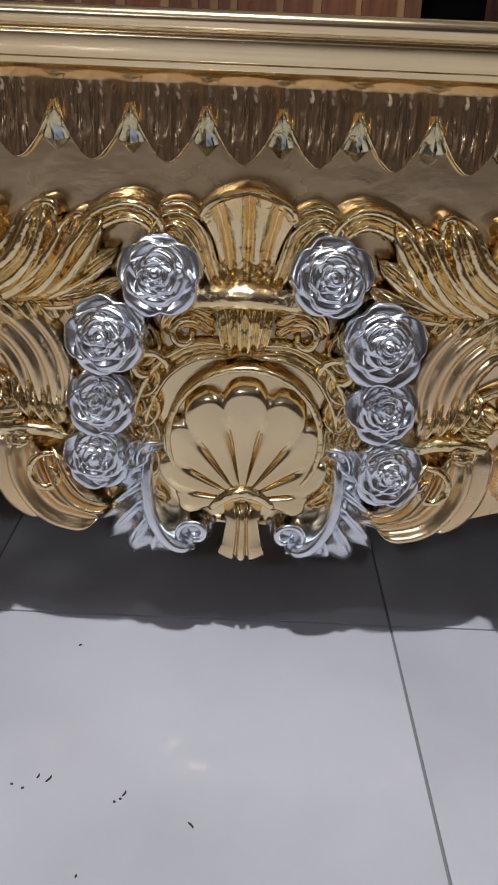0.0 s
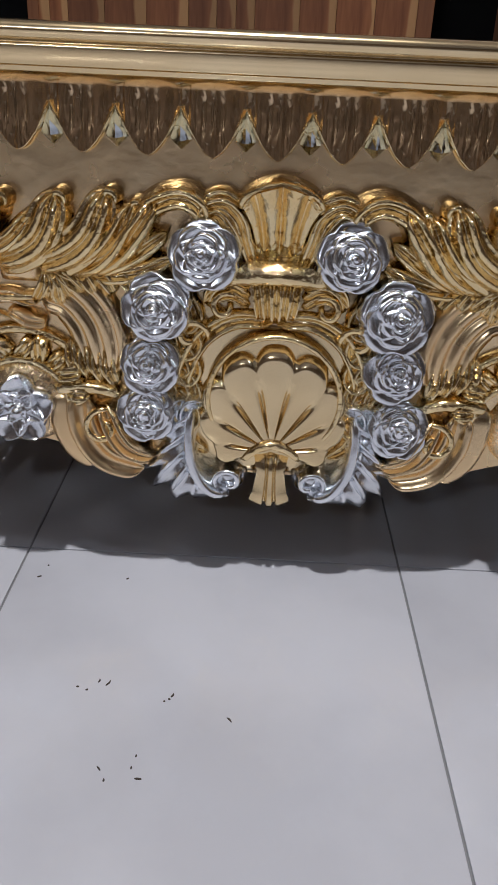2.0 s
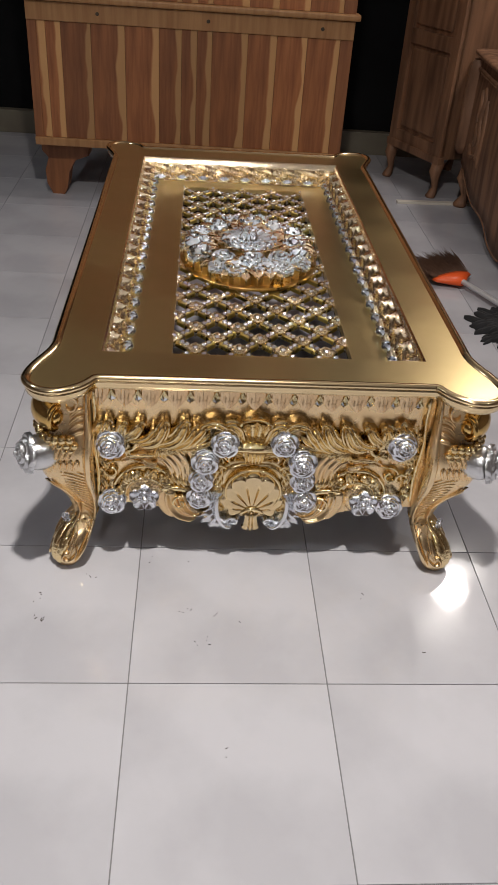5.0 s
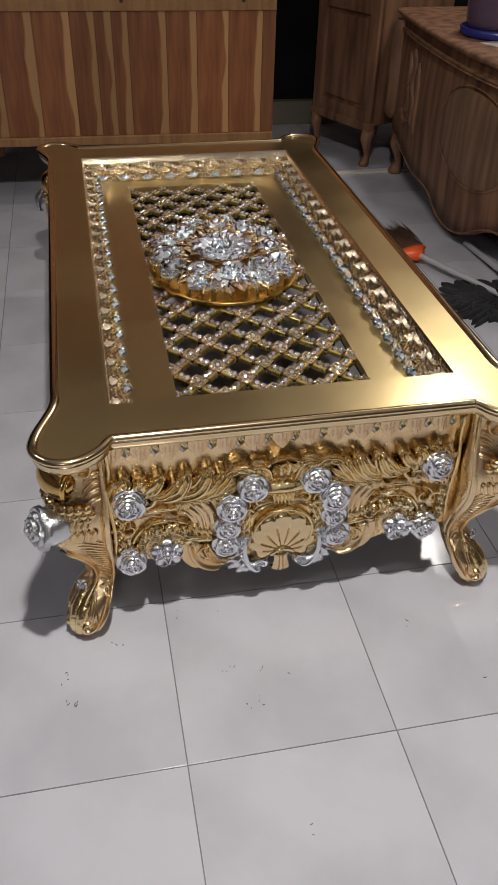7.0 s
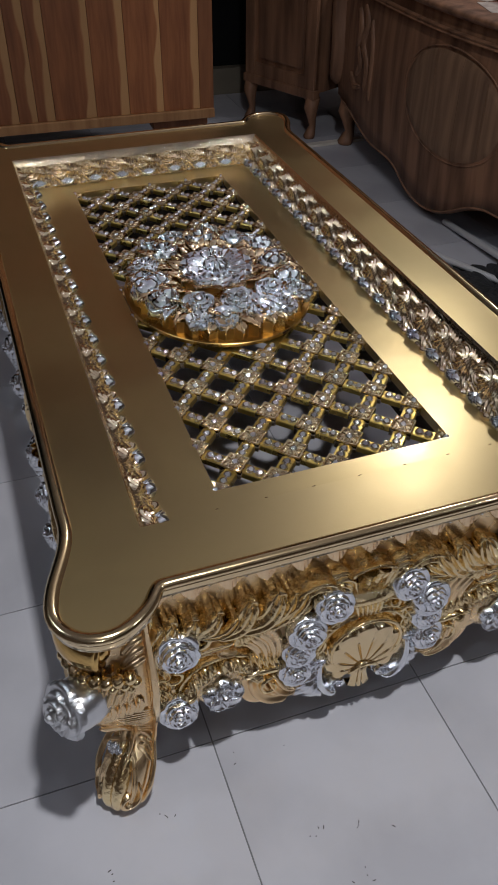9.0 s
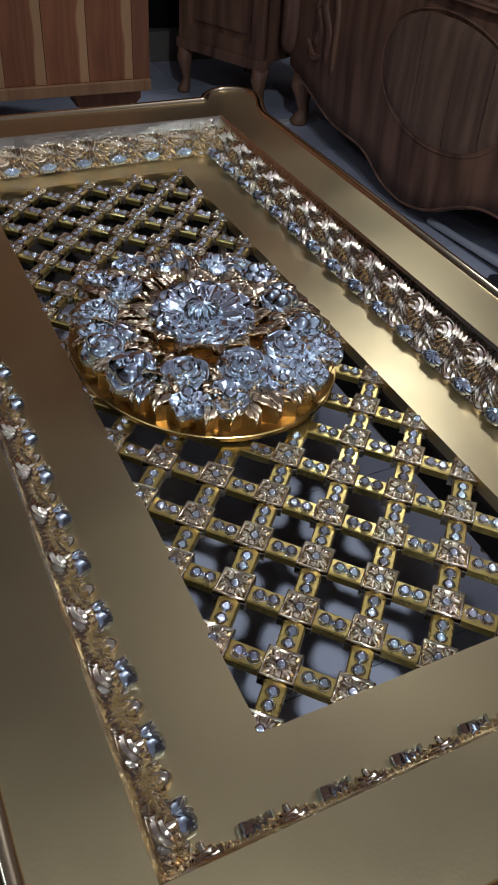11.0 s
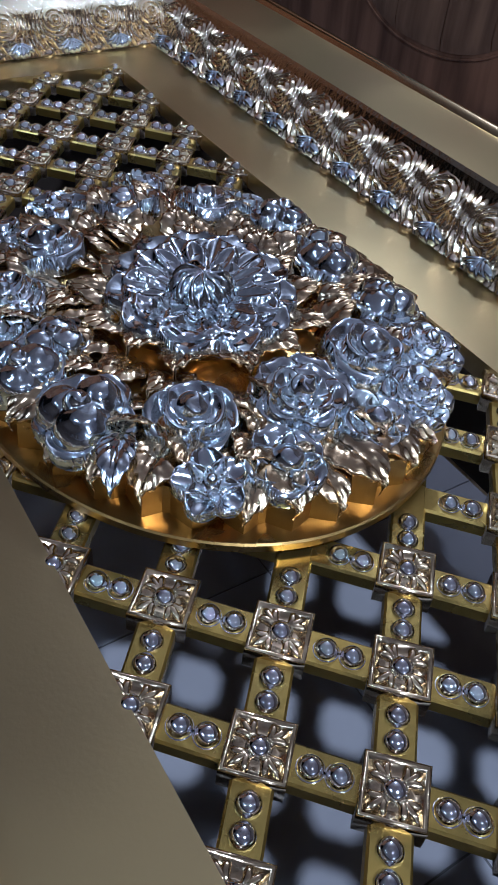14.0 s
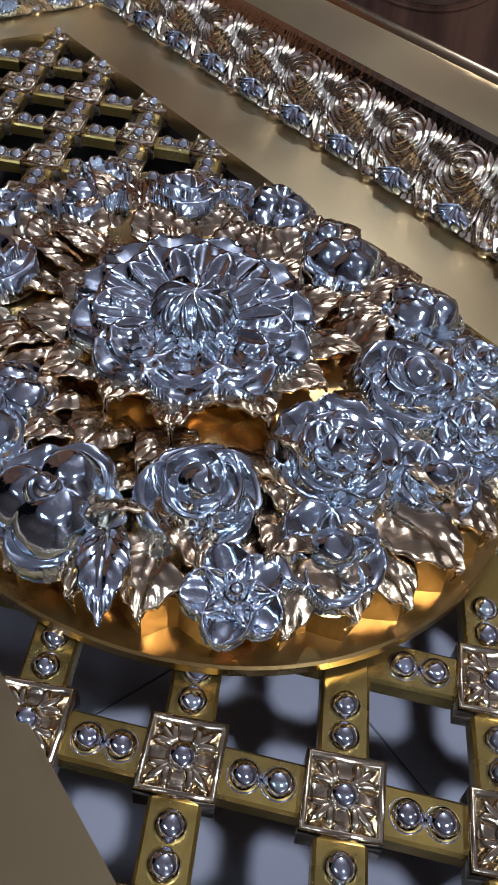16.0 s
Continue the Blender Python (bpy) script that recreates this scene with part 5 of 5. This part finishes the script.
def oval_board(y0, y1):
    """One board of the oval field between y0 and y1, raised a little, with a worn edge."""
    bm = bmesh.new()
    rows = []
    for y in np.linspace(y0, y1, 14):
        q = min(0.999, abs((y - 1.735) / 0.285))
        h = 0.172 * (1 - q**2.3) ** 0.5
        row = []
        for k in range(13):
            a = -1 + k / 6
            edge = max(abs(a), q)
            row.append((front_x(y) - 0.011 - 0.006 * (1 - max(0.0, (edge - 0.93) / 0.07) ** 2) * (abs(a) < 1), y, 0.432 + h * a))
        rows.append(row)
    loops(bm, rows, closed=False)
    return bm


for y0, y1 in ((1.452, 1.536), (1.538, 1.672), (1.674, 1.826), (1.828, 2.018)):
    part("oval_board", oval_board(y0, y1), TEAK_GREY, side, "dusty oval field of upright boards")
part("oval_groove", on_front(bmesh.new(), [(1.735 + 0.296 * math.cos(a), 0.432 + 0.185 * math.copysign(abs(math.sin(a)) ** 0.9, math.sin(a))) for a in np.linspace(1.2, 1.2 + 2 * math.pi * 1.02, 40)], 0.006, 0.003, 0, 120, 0.95), TEAK_RAW, side, "worn groove round the oval")
for y in (1.395, 1.215):
    part("stile_moulding", on_front(bmesh.new(), [(y - 0.005, 0.20), (y, 0.4), (y + 0.004, 0.68)], 0.014, 0.012, 0), TEAK_RAW, side)
part("frieze_moulding", on_front(bmesh.new(), [(2.70, 0.664), (2.2, 0.660), (1.8, 0.658), (1.4, 0.660), (0.95, 0.664)], 0.022, 0.016, 1, 60, 0.98), TEAK_RAW, side)
for pts, wide in (([(2.44, 0.62), (2.40, 0.56), (2.43, 0.48), (2.38, 0.40), (2.40, 0.30)], 0.022), ([(2.50, 0.60), (2.47, 0.52), (2.50, 0.45)], 0.032), ([(2.48, 0.46), (2.45, 0.40), (2.49, 0.34)], 0.026), ([(2.36, 0.58), (2.33, 0.45), (2.34, 0.28)], 0.012), ([(2.56, 0.34), (2.50, 0.30), (2.44, 0.31)], 0.024)):
    part("carved_leaf", on_front(bmesh.new(), pts, wide, 0.016, 1, 24, 0.4), TEAK_RAW, side)
part("skirt_bead", on_front(bmesh.new(), [(y, l + 0.010) for y, l in list(zip(ys, low))[4:-4:3]], 0.007, 0.004, 0, 120, 0.95), TEAK_RAW, side)
part("corner_post", on_front(bmesh.new(), [(2.70, 0.70), (2.715, 0.55), (2.70, 0.40), (2.72, 0.25)], 0.07, 0.05, 0, 24, 0.8), TEAK_RAW, side)


def claw_foot(h, r):
    """Small cabriole foot, knee outwards."""
    bm = bmesh.new()
    rows = []
    for z, c, w in ((h, 0.0, r * 1.3), (h * 0.75, -0.012, r * 1.25), (h * 0.5, -0.004, r * 0.8), (h * 0.3, 0.004, r * 0.62), (h * 0.15, -0.008, r * 0.9), (0.01, -0.016, r * 1.05), (0.0, -0.014, r * 0.9)):
        rows.append([(c + w * math.cos(t), w * math.sin(t), z) for t in [2 * math.pi * k / 12 for k in range(12)]])
    return loops(bm, rows, caps=True)


for y in (2.65, 1.02):
    ob = part("foot", claw_foot(0.19, 0.035), TEAK_RAW, side)
    ob.matrix_local = Matrix.Translation((front_x(y) + 0.035, y, 0))
    ob = part("foot", claw_foot(0.19, 0.035), TEAK_RAW, side)
    ob.matrix_local = Matrix.Translation((1.66, y, 0)) @ Matrix.Rotation(math.pi, 4, "Z")

# wardrobe: its panelled end towards the room
ward = thing("wardrobe", "unfinished brown wooden wardrobe with panelled door on cabriole feet", "wardrobe", (1.10, 2.755, 0), turn=25)
part("carcass", box(bmesh.new(), 0.012, 0.5, 0.0, 0.44, 0.20, 2.1), TEAK_RAW, ward, smooth=False)
for n, y0, y1, z0, z1, x0 in (("stile", 0.0, 0.06, 0.2, 2.1, -0.006), ("stile", 0.38, 0.44, 0.2, 2.1, -0.006), ("rail", 0.06, 0.38, 0.2, 0.27, -0.004), ("rail", 0.06, 0.38, 0.70, 0.77, -0.004)):
    part(n, box(bmesh.new(), x0, 0.03, y0, y1, z0, z1, 0.003), TEAK_RAW, ward, smooth=False)
for z0, z1 in ((0.29, 0.68), (0.79, 1.9)):
    part("panel", box(bmesh.new(), 0.0, 0.03, 0.08, 0.36, z0, z1, 0.01), TEAK_RAW, ward, smooth=False)
part("skirt", box(bmesh.new(), -0.012, 0.03, -0.01, 0.45, 0.175, 0.215, 0.006), TEAK_RAW, ward, smooth=False)
for x, y in ((0.02, 0.02), (0.02, 0.42), (0.46, 0.02), (0.46, 0.42)):
    ob = part("foot", claw_foot(0.18, 0.026), TEAK_RAW, ward)
    ob.matrix_local = Matrix.Translation((x, y, 0))

# on the sideboard
tub = thing("plastic_tub", "round translucent plastic tub with a dark blue base", "tub", (1.36, 2.08, 0.7385))


def lathe(prof, seg=32):
    return loops(bmesh.new(), [[(r * math.cos(2 * math.pi * t / seg), r * math.sin(2 * math.pi * t / seg), z) for t in range(seg)] for r, z in prof], caps=True)


part("base", lathe([(0.135, 0), (0.15, 0.008), (0.15, 0.03), (0.142, 0.034), (0.13, 0.03)]), BLUE, tub, "dark blue rim")
lilac = material("clear_lilac_plastic", (0.62, 0.42, 0.66), 0.08)
lilac.node_tree.nodes["Principled BSDF"].inputs["Transmission Weight"].default_value = 0.85
part("tub_wall", lathe([(0.125, 0.03), (0.132, 0.06), (0.135, 0.16), (0.128, 0.2), (0.12, 0.2), (0.12, 0.04)]), lilac, tub)
part("lid", lathe([(0.13, 0.2), (0.137, 0.205), (0.137, 0.225), (0.11, 0.235), (0.0, 0.236)]), material("magenta_plastic", (0.45, 0.05, 0.16), 0.3), tub)
crate = thing("plastic_container", "orange-red plastic container standing on scattered papers", "container", (1.375, 1.76, 0.7395))
bm = box(bmesh.new(), -0.055, 0.055, -0.06, 0.06, 0, 0.16, 0.01)
part("body", bm, ORANGE, crate)
part("rim", box(bmesh.new(), -0.06, 0.06, -0.065, 0.065, 0.15, 0.165, 0.005), ORANGE, crate)
PAPER = material("printed_paper", (0.55, 0.50, 0.44), 0.8, 0.0, (0.35, 0.28, 0.24), 24)
for x, y, a in ((1.30, 1.88, 20), (1.27, 1.70, -15), (1.40, 1.95, 50)):
    ob = new("paper_sheet", mesh_of("paper_sheet", box(bmesh.new(), -0.05, 0.05, -0.08, 0.08, 0, 0.0012), PAPER, False))
    ob.matrix_world = pose(x, y, 0.7385, 0, 0, a)
    tagged(ob, "crumpled printed paper lying on the sideboard", "paper", "papers on the sideboard")


# ---- on the floor ----
def rod(p, q, r, seg=10):
    p, q = Vector(p), Vector(q)
    m = Matrix.Translation(p) @ (q - p).to_track_quat("Z", "Y").to_matrix().to_4x4()
    n = (q - p).length
    bm = loops(bmesh.new(), [[(k * r * math.cos(2 * math.pi * t / seg), k * r * math.sin(2 * math.pi * t / seg), z) for t in range(seg)] for k, z in ((0.8, 0), (1, 0.004), (1, n - 0.004), (0.8, n))], caps=True)
    return move(bm, m)


broom = thing("broom", "floor broom with brown bristles, orange head and pale handle", "broom", (0.945, 1.562, 0))
way = Vector((0.155, -0.315, 0)).normalized()
side_way = Vector((-way.y, way.x, 0))
part("handle", rod((-0.004, 0.012, 0.035), tuple(way * 1.1 + Vector((0, 0, 0.014))), 0.011), POLE, broom, "pale plastic handle")
bm = bmesh.new()
rows = []
for s, half, h in ((0.0, 0.02, 0.016), (0.03, 0.055, 0.02), (0.055, 0.095, 0.02), (0.075, 0.10, 0.018)):
    c = -way * s + Vector((0, 0, 0.03))
    rows.append([tuple(c + side_way * half * math.cos(t) + Vector((0, 0, h * math.sin(t)))) for t in [2 * math.pi * k / 14 for k in range(14)]])
loops(bm, rows, caps=True)
part("head", bm, ORANGE, broom, "orange plastic head")
bm = bmesh.new()
rnd = random.Random(3)
for k in range(700):
    o = rnd.uniform(-1, 1)
    a = -way * 0.07 + side_way * 0.092 * o + Vector((0, 0, 0.030 + rnd.uniform(-0.014, 0.014)))
    b = -way * (0.07 + rnd.uniform(0.14, 0.23)) + side_way * (0.155 * o + rnd.uniform(-0.012, 0.012)) + Vector((0, 0, 0.014 + rnd.uniform(-0.012, 0.050)))
    mid = (a + b) / 2 + Vector((0, 0, 0.006))
    w = side_way * 0.0012
    vs = [bm.verts.new(p) for p in (a - w, a + w, mid + w, b, mid - w)]
    bm.faces.new(vs)
tagged(part("bristles", bm, BRISTLE, broom, "brown bristles", smooth=False), kind="stuff")

mop = thing("mop", "black rag mop with a grey pole lying on the tiles", "mop", (1.10, 1.20, 0))
bm = bmesh.new()
for k in range(260):
    a = rnd.uniform(0, 2 * math.pi)
    r0, r1 = rnd.uniform(0, 0.08), rnd.uniform(0.10, 0.23)
    pts = [(r0 * math.cos(a), r0 * math.sin(a) * 0.8), ((r0 + r1) / 2 * math.cos(a + rnd.uniform(-0.4, 0.4)), (r0 + r1) / 2 * math.sin(a) * 0.8), (r1 * math.cos(a + rnd.uniform(-0.4, 0.4)), r1 * math.sin(a + rnd.uniform(-0.3, 0.3)) * 0.8)]
    strap(bm, pts, rnd.uniform(0.012, 0.022), rnd.uniform(0.008, 0.02), 0, 10, 0.0, 0.5, rnd.uniform(0.0, 0.02), 5)
tagged(part("mop_head", bm, RAG, mop, "black rag strands"), kind="stuff")
part("clamp", move(box(bmesh.new(), -0.08, 0.08, -0.022, 0.022, 0.02, 0.055, 0.012), pose(0.09, 0.02, 0, 0, 0, 8)), RAG, mop, "black mop clamp")
part("pole", rod((0.105, 0.51, 0.014), (0.115, 0.02, 0.04), 0.012), POLE, mop, "grey metal pole")
# thin whitish strip on the tiles, its material unknown
slat = new("whitish_strip", mesh_of("whitish_strip", box(bmesh.new(), -0.22, 0.22, -0.018, 0.018, 0, 0.012, 0.002), material("whitish_strip_surface", (0.62, 0.58, 0.52), 0.7, 0.0, (0.5, 0.46, 0.40), 9), False))
slat.matrix_world = pose(1.11, 2.665, 0, 0, 0, 2)
tagged(slat, "thin whitish strip lying on the tiles", "slat")
bm = bmesh.new()
rnd = random.Random(8)
for x, y, n in ((-0.485, -0.22, 4), (-0.475, -0.278, 6), (-0.061, -0.608, 2), (0.235, -0.20, 2), (0.366, -0.362, 2), (-0.373, -0.15, 3), (-0.245, -0.09, 2), (-0.155, -0.252, 4), (-0.094, -0.257, 3), (-0.121, -0.343, 5), (-0.146, -0.098, 1), (-0.034, -0.283, 1)):
    for k in range(n):
        cx, cy, a, ln = x + rnd.gauss(0, 0.010), y + rnd.gauss(0, 0.008), rnd.uniform(0, math.pi), rnd.uniform(0.001, 0.0042)
        dx, dy = ln * math.cos(a), ln * math.sin(a)
        strap(bm, [(cx - dx, cy - dy), (cx + dy * 0.3, cy), (cx + dx, cy + dy)], 0.0014, 0.0010, 0, 5, 0.0003, 0.6, None, 4)
tagged(new("wood_chips", mesh_of("wood_chips", bm, DARK_WOOD)), "dark wood chips and grit scattered on the tiles", "debris", kind="stuff")


# ---- floor ----
PITCH, GX, GY = 0.402, -0.268, -0.045
floor = structure("floor", box(bmesh.new(), -3.7, 3.1, -5.1, 5.2, -0.1, -0.002), GROUT, "grey grout bed under glazed floor tiles")
bm = bmesh.new()
box(bm, -PITCH / 2 + 0.0011, PITCH / 2 - 0.0011, -PITCH / 2 + 0.0011, PITCH / 2 - 0.0011, -0.01, 0, 0.0008)
tile_mesh = mesh_of("tile", bm, TILE, False)
for i in range(-8, 8):
    for j in range(-12, 12):
        x, y = GX + (i + 0.5) * PITCH, GY + (j + 0.5) * PITCH
        if -3.2 < x < 2.9 and -4.8 < y < 4.9:
            piece("tile", tile_mesh, floor, pose(x, y, 0))
